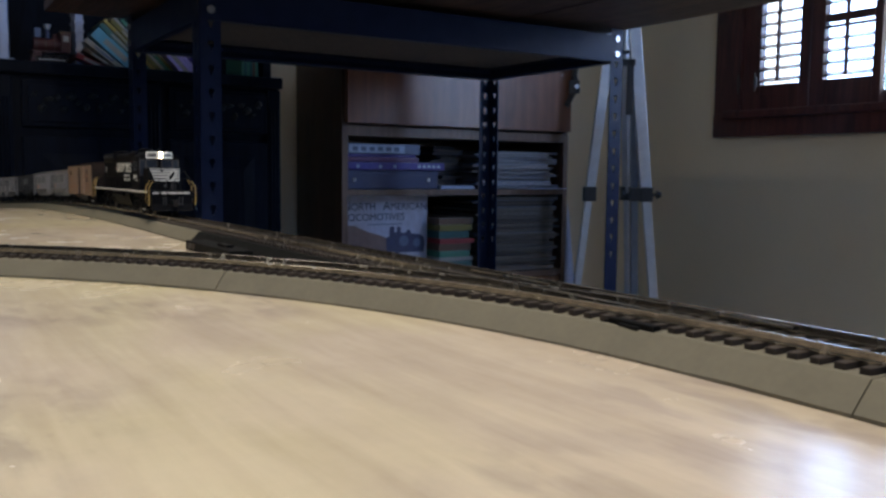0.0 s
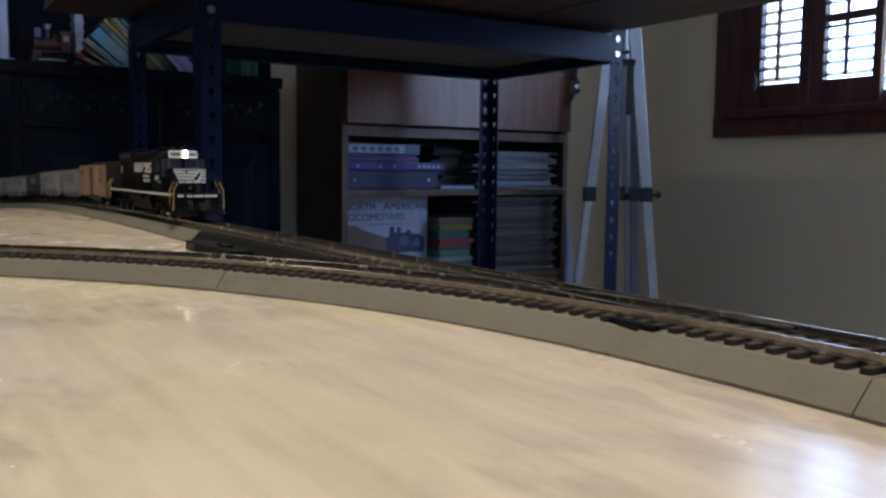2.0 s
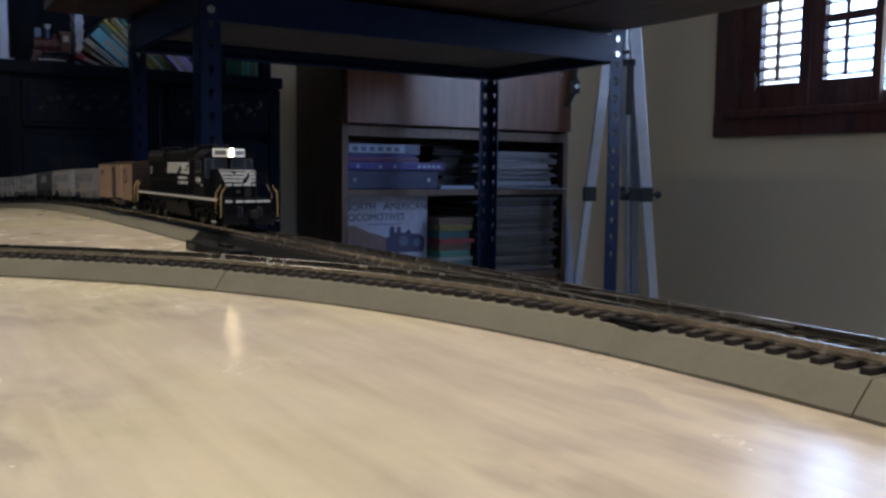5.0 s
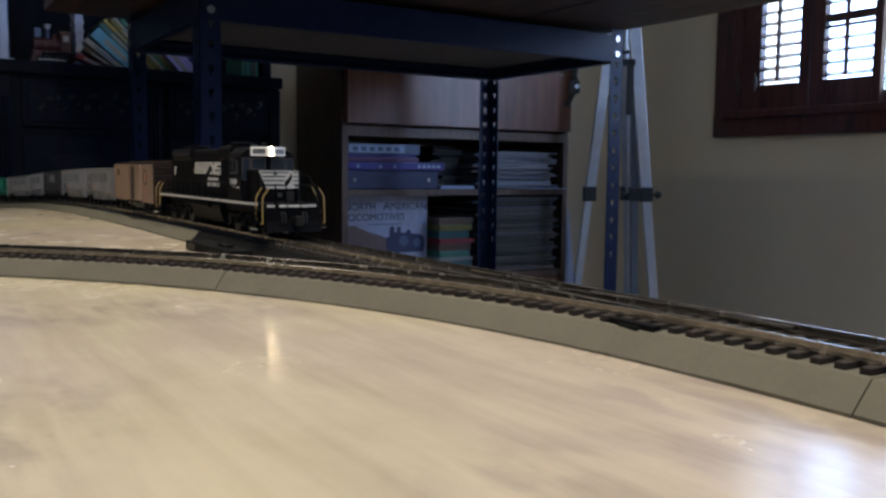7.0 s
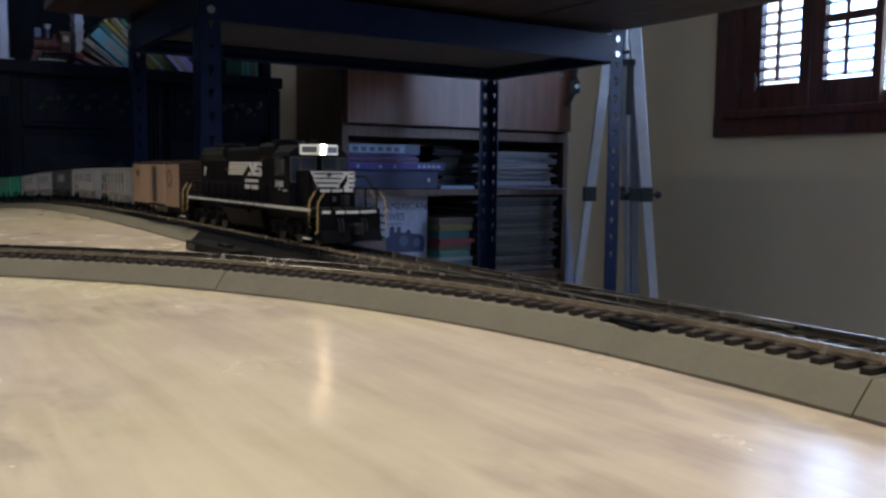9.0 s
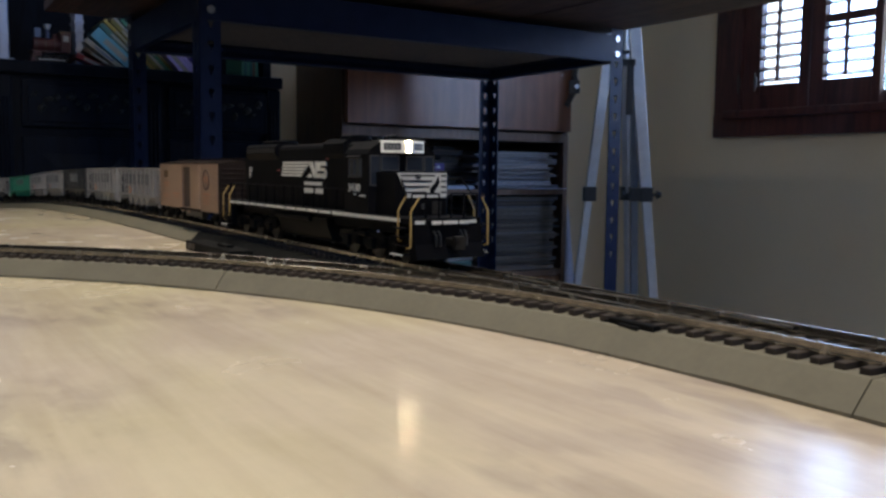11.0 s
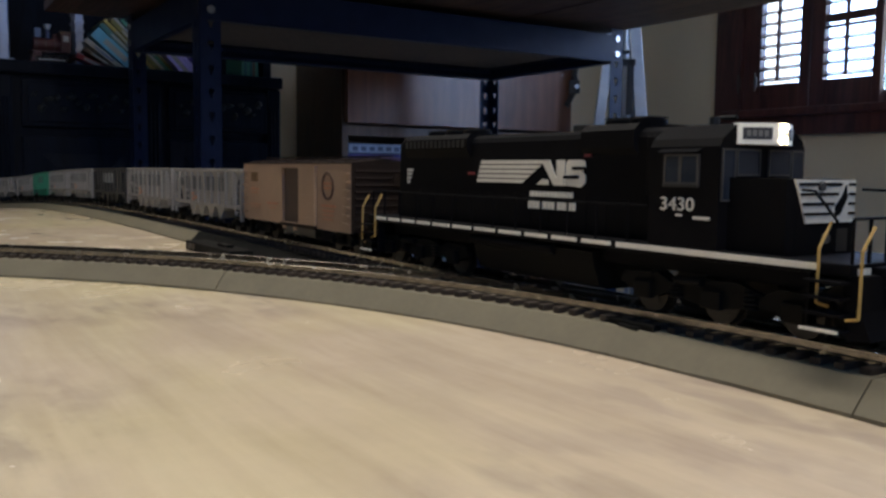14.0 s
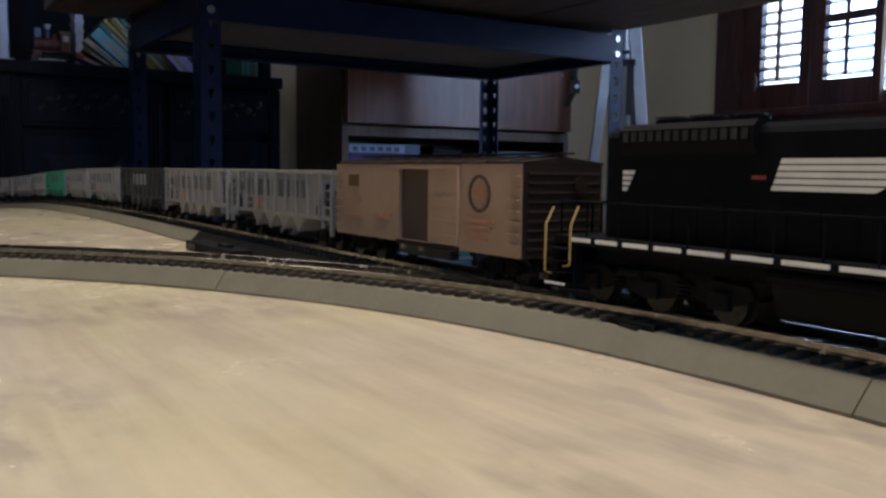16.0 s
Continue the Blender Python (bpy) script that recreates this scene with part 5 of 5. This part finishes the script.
def title_book():
    t = thing("locomotive_book", -1.352, 0.995, LO + 0.0005, "large book standing face out with a steam locomotive cover", "book", rz=0)
    W, H = 0.300, 0.2335
    part("page_block", B(-0.016, -0.002, -W / 2 + 0.003, W / 2 - 0.002, 0.002, H - 0.002), "paper", t)
    cv = part("cover", B(-0.0015, 0.0005, -W / 2, W / 2, 0, H), "cover_white", t, "glossy pale blue-white cover")
    part("back_cover", B(-0.0185, -0.0165, -W / 2, W / 2, 0, H), "cover_white", t)
    mt = Matrix(((0, 0, 1, 0.0008), (1, 0, 0, 0), (0, 1, 0, 0), (0, 0, 0, 1)))
    for words, z, size, y in (("N", 0.192, 0.036, -0.130), ("ORTH", 0.192, 0.029, -0.103), ("A", 0.192, 0.036, 0.0), ("MERICAN", 0.192, 0.029, 0.024), ("L", 0.162, 0.036, -0.130), ("OCOMOTIVES", 0.162, 0.029, -0.112)):
        ob = text("title", words, size, "ink_blue", cv, Matrix.Translation((0, y, z)) @ mt)
        ob.scale = (1, 1, 1)
    part("subtitle_bar", B(0.0006, 0.001, -0.05, 0.065, 0.149, 0.1515), "label_bar", cv)
    # hill and engine picture, flat print
    hill = [(-0.148, 0.0), (-0.148, 0.075), (-0.125, 0.098), (-0.09, 0.096), (-0.05, 0.078), (0.0, 0.064), (0.03, 0.05), (0.03, 0.0)]
    hill = [(y, z + 0.052 if z > 0 else 0.03) for y, z in hill]
    part("hill_print", prism(bmesh.new(), hill, "x", 0.0006, 0.0010), "hill_brown", cv)
    eng = [(0.012, 0.0), (0.012, 0.060), (0.022, 0.066), (0.022, 0.100), (0.030, 0.104), (0.038, 0.100), (0.038, 0.080), (0.046, 0.080), (0.048, 0.102), (0.058, 0.102), (0.060, 0.078), (0.078, 0.078), (0.080, 0.088),
           (0.092, 0.088), (0.094, 0.074), (0.125, 0.070), (0.138, 0.058), (0.142, 0.030), (0.138, 0.0)]
    eng = [(y, z * 0.75 + 0.066) for y, z in eng]
    part("engine_print", prism(bmesh.new(), eng, "x", 0.0011, 0.0015), "engine_blue", cv)
    for y, z, r in ((0.07, 0.100, 0.016), (0.115, 0.094, 0.013)):
        part("boiler_print", cyl(bmesh.new(), (0.0015, y, z), (0.0019, y, z), r, 20), "label_bar", cv)


title_book()


def black_sideboard():
    s0, s1, q0, q1 = -1.612, -1.25, -0.62, 0.646
    c = thing("black_sideboard", s0, q0, 0, "black lacquered carved wooden sideboard with drawers and panelled doors", "sideboard")
    D, W, H = s1 - s0, q1 - q0, 1.030
    body = part("carcass", B(0, D - 0.02, 0, W, 0.06, H - 0.028), "black_wood", c)
    part("top", B(-0.0, D + 0.004, -0.004, W + 0.003, H - 0.0275, H, bevel=0.004), "black_wood", c)
    part("plinth", B(0.01, D - 0.005, 0.005, W - 0.005, 0, 0.0595, bevel=0.002), "black_wood", c)
    # dark hutch above the top
    part("hutch_back", B(0.0, 0.014, 0.0, W - 0.004, H + 0.0004, 1.80), "black_wood", c)
    part("hutch_side", B(0.0145, D - 0.06, W - 0.026, W - 0.004, H + 0.0004, 1.80, bevel=0.002), "black_wood", c)
    part("hutch_shelf", B(0.0145, D - 0.06, 0.0, W - 0.0265, 1.36, 1.382, bevel=0.002), "black_wood", c)
    n = 4
    bw = W / n
    for i in range(n):
        a, b = i * bw + 0.035, (i + 1) * bw - 0.035
        d = part("drawer", B(D - 0.0195, D - 0.006, a, b, 0.888, 0.990, bevel=0.004), "black_wood", c)
        part("drawer_moulding", B(D - 0.006, D - 0.002, a + 0.012, b - 0.012, 0.898, 0.980, bevel=0.003), "black_wood", d)
        for k in range(14):
            y = a + 0.025 + (b - a - 0.05) * k / 13
            z = 0.944 + 0.016 * math.sin(k * 2.3 + i)
            bm = bmesh.new()
            bmesh.ops.create_icosphere(bm, subdivisions=1, radius=1.0)
            for v in bm.verts:
                v.co = Vector((D - 0.002 + v.co.x * 0.005, y + v.co.y * (0.007 + 0.003 * (k % 3)) + v.co.z * 0.003, z + v.co.z * (0.006 + 0.004 * (k % 2))))
            part("carving", bm, "black_gloss", d, smooth=True)
        dr = part("door", B(D - 0.0195, D - 0.006, a, b, 0.10, 0.868, bevel=0.004), "black_wood", c)
        for z0, z1 in ((0.14, 0.46), (0.50, 0.83)):
            bm = bmesh.new()
            o = [(a + 0.035, z0), (b - 0.035, z0), (b - 0.035, z1), (a + 0.035, z1)]
            ii = [(a + 0.065, z0 + 0.03), (b - 0.065, z0 + 0.03), (b - 0.065, z1 - 0.03), (a + 0.065, z1 - 0.03)]
            O = [bm.verts.new((D - 0.0058, y, z)) for y, z in o]
            I = [bm.verts.new((D + 0.002, y, z)) for y, z in ii]
            for k in range(4):
                bm.faces.new((O[k], O[(k + 1) % 4], I[(k + 1) % 4], I[k]))
            bm.faces.new(I)
            bm.faces.new(O[::-1])
            part("raised_panel", bm, "black_wood", dr)
        part("key_plate", B(D - 0.0055, D - 0.003, b - 0.018, b - 0.008, 0.55, 0.59, bevel=0.001), "bolt", dr)
        part("pull", cyl(bmesh.new(), (D - 0.006, b - 0.016, 0.63), (D + 0.012, b - 0.016, 0.63), 0.005, 10, 0.008), "bolt", dr)
    for i in range(n + 1):
        y = min(max(i * bw, 0.018), W - 0.018)
        col = part("column", B(D - 0.0195, D - 0.004, y - 0.017, y + 0.017, 0.07, 0.998, bevel=0.003), "black_wood", c)
        for k in (-0.009, 0.0, 0.009):
            part("flute", cyl(bmesh.new(), (D - 0.004, y + k, 0.12), (D - 0.004, y + k, 0.95), 0.0034, 8), "black_wood", col)


M["black_gloss"] = mat("polished_black_carving", (0.012, 0.014, 0.015), 0.35, 0, 0.2, 80, 0.1, spec=0.3)
black_sideboard()
TOP = 1.0305


def standing_book(q, s, w, h, d, lean, material, label):
    """A book whose spine faces the room, leaning by degrees."""
    t = new("book")
    up = 0.0 if lean >= 0 else 0.0
    t.matrix_world = ROOM @ pose(s, q, TOP + abs(math.sin(radians(lean))) * 0.0) @ pose(0, 0, 0, lean, 0, 0)
    tagged(t, label, "book", "books on the sideboard")
    sp = part("cover", B(d / 2 - 0.003, d / 2, -w, 0, 0, h, bevel=0.001), material, t)
    for y in (-w, -0.0018):
        part("board", B(-d / 2, d / 2 - 0.0032, y, y + 0.0018, 0, h), material, t)
    part("page_block", B(-d / 2 + 0.003, d / 2 - 0.004, -w + 0.002, -0.002, 0.003, h - 0.003), "paper", t)
    part("title_bar", B(d / 2 + 0.0001, d / 2 + 0.0005, -w * 0.72, -w * 0.28, h * 0.35, h * 0.8), "cream_cover" if material != "cream_cover" else "label_bar", t)
    return t


# a group leaning to the side, its tops towards the engine
q = 0.226
for w, h, lean, c, lb in ((0.012, 0.085, 66, "red_cloth", "thin red book leaning at the bottom"), (0.008, 0.09, 58, "brown_cover", "dark brown book leaning in a row"),
                          (0.012, 0.115, 52, "cream_cover", "cream book leaning in a row"), (0.028, 0.145, 48, "cyan_cover", "thick pale blue book leaning in a row"),
                          (0.012, 0.16, 47, "teal_cloth", "dark teal book leaning in a row"), (0.008, 0.17, 46, "yellow_cover", "yellow-brown book leaning in a row"),
                          (0.010, 0.17, 45, "olive_cloth", "olive book leaning in a row"), (0.006, 0.18, 45, "cream_cover", "slim cream book leaning in a row"),
                          (0.008, 0.17, 44, "green_cover", "green book leaning in a row"), (0.007, 0.16, 44, "olive_cloth", "olive book leaning in a row")):
    q += w / math.cos(radians(lean)) * 1.02
    standing_book(q, -1.40, w, h, 0.14, lean, c, lb)
for i in range(5):
    standing_book(max(q + 0.012, 0.425) + 0.0125 * i, -1.38, 0.009, 0.17, 0.13, 42, ("lilac_cover", "cream_cover", "lilac_cover", "lilac_cover", "violet_print")[i], "pale lilac book leaning in a row")
for i in range(6):
    standing_book(0.556 + 0.0072 * i, -1.33, 0.0058, 0.19, 0.12, 0, ("green_cover", "teal_cloth", "green_cover", "teal_cloth", "brown_cover", "green_cover")[i], "slim green-blue book standing upright")


def ring(bm, x, y, z, r, thick, spokes):
    """A spoked wheel facing +x."""
    n = 20
    pts = [(x, y + r * math.cos(2 * math.pi * i / n), z + r * math.sin(2 * math.pi * i / n)) for i in range(n)]
    tube(bm, pts + pts[:1], thick, 6)
    for i in range(spokes):
        a = math.pi * i / spokes
        cyl(bm, (x, y - r * math.cos(a), z - r * math.sin(a)), (x, y + r * math.cos(a), z + r * math.sin(a)), thick * 0.55, 6)
    return bm


def toy_engine():
    t = thing("toy_steam_engine", -1.40, 0.128, TOP, "small dark red model steam engine with spoked wheels", "model engine")
    part("base", B(-0.030, 0.034, -0.047, 0.046, 0, 0.0062, bevel=0.001), "brown_cover", t)
    bm = bmesh.new()
    for i in range(9):
        bx(bm, 0.0342, 0.0356, -0.046 + i * 0.0103, -0.039 + i * 0.0103, 0.0005, 0.0055)
    part("tooth_trim", bm, "bolt", t)
    part("wheel", ring(bmesh.new(), 0.026, -0.003, 0.0212, 0.0125, 0.0015, 4), "dull_hinge", t)
    part("wheel", ring(bmesh.new(), 0.026, 0.0245, 0.0200, 0.0112, 0.0015, 4), "dull_hinge", t)
    part("wheel", ring(bmesh.new(), 0.026, -0.0255, 0.0150, 0.0068, 0.0013, 3), "dull_hinge", t)
    part("coupling_rod", B(0.0278, 0.0290, -0.028, 0.030, 0.0165, 0.0190), "bolt", t)
    part("cylinder_block", B(0.012, 0.029, -0.036, -0.020, 0.024, 0.035, bevel=0.002), "maroon", t)
    part("footplate", B(-0.024, 0.028, -0.042, 0.044, 0.0352, 0.0385), "maroon", t)
    boiler = part("boiler", cyl(bmesh.new(), (0.006, -0.036, 0.054), (0.006, 0.022, 0.054), 0.0152, 20), "maroon", t, "dark red boiler")
    for y in (-0.030, -0.010, 0.010):
        part("band", cyl(bmesh.new(), (0.006, y - 0.001, 0.054), (0.006, y + 0.001, 0.054), 0.0156, 20), "dull_hinge", boiler)
    stack = part("chimney", cyl(bmesh.new(), (0.006, -0.004, 0.067), (0.006, -0.004, 0.090), 0.0045, 12), "engine_blue", t)
    part("chimney_cap", cyl(bmesh.new(), (0.006, -0.004, 0.090), (0.006, -0.004, 0.101), 0.0050, 14, 0.0085), "alu", stack, "pale metal chimney cap")
    part("lantern", B(-0.002, 0.014, -0.033, -0.019, 0.0695, 0.091, bevel=0.0015), "label_bar", t)
    part("dome", cyl(bmesh.new(), (0.006, 0.012, 0.066), (0.006, 0.012, 0.080), 0.0065, 12, 0.0045), "maroon", t)
    cab = part("cab", B(-0.016, 0.026, 0.0225, 0.0435, 0.0387, 0.081, bevel=0.001), "maroon", t)
    part("cab_roof", B(-0.019, 0.029, 0.0195, 0.0465, 0.0812, 0.0846, bevel=0.001), "brown_cover", cab)
    part("cab_window", B(0.0262, 0.0268, 0.0265, 0.0390, 0.062, 0.0755), "cream_cover", cab)
    part("cowcatcher", prism(bmesh.new(), [(-0.0455, 0.0066), (-0.034, 0.0066), (-0.034, 0.034), (-0.038, 0.034)], "x", -0.018, 0.026), "maroon", t)


M["maroon"] = mat("dark_maroon_paint", (0.065, 0.014, 0.015), 0.45, 0, 0.25, 120, 0.1)
toy_engine()


def bookend():
    t = thing("bookend", -1.40, 0.190, TOP, "pale grey ribbed column bookend", "bookend")
    part("shaft", B(-0.03, 0.03, -0.0085, 0.0085, 0.006, 0.150, bevel=0.002), "cover_white", t)
    part("foot", B(-0.035, 0.035, -0.012, 0.012, 0, 0.0058, bevel=0.001), "cover_white", t)
    for k in range(6):
        part("ring", B(-0.032, 0.032, -0.0105, 0.0105, 0.02 + k * 0.022, 0.026 + k * 0.022, bevel=0.001), "cover_white", t)


bookend()


def picture_frame():
    t = thing("picture_frame", -1.36, 0.030, TOP, "white picture frame standing on edge", "picture frame", rz=-12)
    part("panel", B(-0.006, 0.006, -0.075, 0.0, 0.012, 0.200, bevel=0.001), "pale_label", t)
    part("frame_edge", B(-0.010, 0.010, -0.008, 0.008, 0.0, 0.210, bevel=0.002), "cover_white", t)
    part("foot", B(-0.02, 0.025, -0.02, 0.020, 0.0, 0.0115, bevel=0.002), "cover_white", t)


picture_frame()


def tripod():
    """Aluminium tripod between the shelf and the window wall."""
    t = new("tripod")
    t.matrix_world = Matrix.Translation((0.56, 2.66, 0))
    tagged(t, "silver aluminium tripod with black clamps standing on the floor", "tripod")
    apex = Vector((-0.025, -0.02, 1.55))

    def bar(a, b, w, d, material, name, parent):
        a, b = Vector(a), Vector(b)
        bm = bmesh.new()
        ln = (b - a).length
        bx(bm, -d / 2, d / 2, -w / 2, w / 2, 0, ln, 0.003)
        m = Matrix.Translation(a) @ (b - a).to_track_quat("Z", "Y").to_matrix().to_4x4()
        bm.transform(m)
        return part(name, bm, material, parent)
    feet = (Vector((-0.192, -0.02, 0)), Vector((0.133, -0.02, 0)), Vector((0.075, 0.20, 0)))
    for i, f in enumerate(feet):
        top = apex + (Vector((-0.002, 0, 0)), Vector((0.002, 0, 0)), Vector((0, 0.04, 0)))[i]
        mid = top.lerp(f, 0.526)
        leg = bar(top, mid, (0.030, 0.036, 0.03)[i], 0.020, "alu", "leg", t)
        bar(mid.lerp(top, 0.03), f + Vector((0, 0, 0.02)), (0.023, 0.028, 0.022)[i], 0.015, "alu", "lower_leg", leg)
        bm = bx(bmesh.new(), -0.019, 0.019, -0.016, 0.016, -0.022, 0.022, 0.003)
        if i == 1:
            bx(bm, -0.052, -0.018, -0.014, 0.014, -0.020, 0.020, 0.003)
            cyl(bm, (-0.074, 0, 0), (0.046, 0, 0), 0.005, 8)
            for x in (-0.068, 0.038):
                cyl(bm, (x - 0.006, 0, 0), (x + 0.006, 0, 0), 0.013, 10, 0.009)
        bm.transform(Matrix.Translation(mid))
        part("clamp", bm, "black_plastic", leg, "black plastic clamp")
        part("foot", cyl(bmesh.new(), f, f + Vector((0, 0, 0.025)), 0.016, 12, 0.012), "black_plastic", leg)
    bar((0.022, 0.01, 1.00), (0.050, 0.01, 0.03), 0.022, 0.020, "dull_tube", "centre_tube", t)
    part("head", cyl(bmesh.new(), apex + Vector((0, 0, -0.03)), apex + Vector((0, 0, 0.05)), 0.045, 20), "black_plastic", t)
    bm = bx(bmesh.new(), -0.014, 0.006, -0.046, -0.034, 0.975, 1.135, 0.002)
    bx(bm, -0.030, 0.010, -0.046, -0.034, 1.120, 1.140, 0.002)
    cyl(bm, (-0.004, -0.052, 0.985), (-0.004, -0.034, 0.985), 0.009, 12)
    part("brace", bm, "black_plastic", t, "black folding brace")
    bm = tube(bmesh.new(), [(-0.150, 0.06, 1.16), (-0.158, 0.06, 1.10), (-0.150, 0.06, 1.065), (-0.182, 0.06, 1.005)], 0.010, 8)
    bx(bm, -0.175, -0.140, 0.050, 0.070, 1.045, 1.085, 0.003)
    part("brace", bm, "black_plastic", t)
    part("knob", cyl(bmesh.new(), (-0.150, 0.050, 1.066), (-0.150, 0.040, 1.066), 0.007, 12), "bolt", t)
    part("brace", tube(bmesh.new(), [(-0.150, 0.06, 1.16), (0.016, 0.02, 1.17)], 0.006, 8), "black_plastic", t)


M["dull_tube"] = mat("dull_grey_tube", (0.22, 0.24, 0.28), 0.45, 0.6, 0.15, 40, 0.05)
tripod()


def paper_roll():
    t = new("paper_cone")
    t.matrix_world = Matrix.Translation((0.422, 2.72, 0))
    tagged(t, "white paper rolled into a narrow tall cone on the floor", "paper roll")
    part("sheet", cyl(bmesh.new(), (0, 0, 0.002), (-0.030, 0.0, 0.70), 0.046, 20, 0.001), "cover_white", t)
    part("rim", cyl(bmesh.new(), (0, 0, 0.0), (0, 0, 0.004), 0.0475, 20), "paper", t)


paper_roll()


def wire_terminal():
    """A dark feeder clip pressed against the ties on the near side."""
    t = thing("wire_terminal", 0.664, -0.0218, TABLE + 0.0052, "dark brown wire terminal clipped beside the track", "wire terminal")
    bm = bx(bmesh.new(), -0.008, 0.010, 0.0042, 0.0072, 0.0020, 0.0042, 0.0006)
    bx(bm, -0.003, 0.005, 0.0030, 0.006, 0.0012, 0.0032, 0.0005)
    part("clip", bm, "truck_black", t)
    part("wire", tube(bmesh.new(), [(-0.008, 0.0055, 0.003), (-0.0105, 0.0040, 0.0022), (-0.0120, 0.0025, 0.0010), (-0.0100, 0.0022, 0.0006)], 0.00035, 6), "truck_black", t)


wire_terminal()


# ---------------------------------------------------------------- what moves
S_AT = [(0.0, 0.0036), (0.5, 0.0215), (1.0, 0.0400), (1.5, 0.0580), (2.0, 0.0762), (2.5, 0.0945), (3.0, 0.1130), (3.5, 0.1312), (4.0, 0.1496), (4.5, 0.1679),
        (5.0, 0.1862), (5.5, 0.2045), (6.0, 0.2228), (6.5, 0.2411), (7.0, 0.2594), (7.5, 0.2785), (8.0, 0.2968), (8.5, 0.3153), (9.0, 0.3342), (9.5, 0.3535),
        (10.0, 0.3740), (10.5, 0.3975), (11.0, 0.4245), (11.5, 0.4550), (12.0, 0.4868), (12.5, 0.5190), (13.0, 0.5518), (13.5, 0.5836), (14.0, 0.6158),
        (14.5, 0.6478), (15.0, 0.6808), (15.5, 0.7118), (16.0, 0.7430)]


def s_at(t):
    return float(np.interp(t, [a for a, _ in S_AT], [b for _, b in S_AT]))


def car_pose(s, half):
    """A vehicle whose trucks stand half metres before and behind s."""
    a, _ = line(s - half)
    b, _ = line(s + half)
    d = b - a
    m = (a + b) / 2
    return ROOM @ Matrix.Translation(m) @ pose(0, 0, 0, 0, -math.degrees(math.atan2(d.z, d.xy.length)), math.degrees(math.atan2(d.y, d.x)))


def motions():
    cars = [(LOCO, 0.0, 0.0745), (BOX, 0.2003, 0.052)] + [(h, 0.3497 + 0.1540 * i, 0.0545) for i, h in enumerate(HOPPERS)]
    for (ob, wheels), off, half in cars:
        walk(ob, [(t, car_pose(s - off, half)) for t, s in S_AT])
    for (ob, wheels), off, half in cars[:4]:
        for w, r in wheels:
            base = w.location.copy()
            rows = []
            for i in range(161):
                t = i / 10
                rows.append((t, Matrix.Translation(base) @ Matrix.Rotation(s_at(t) / r, 4, "Y")))
            walk(w, rows)


motions()
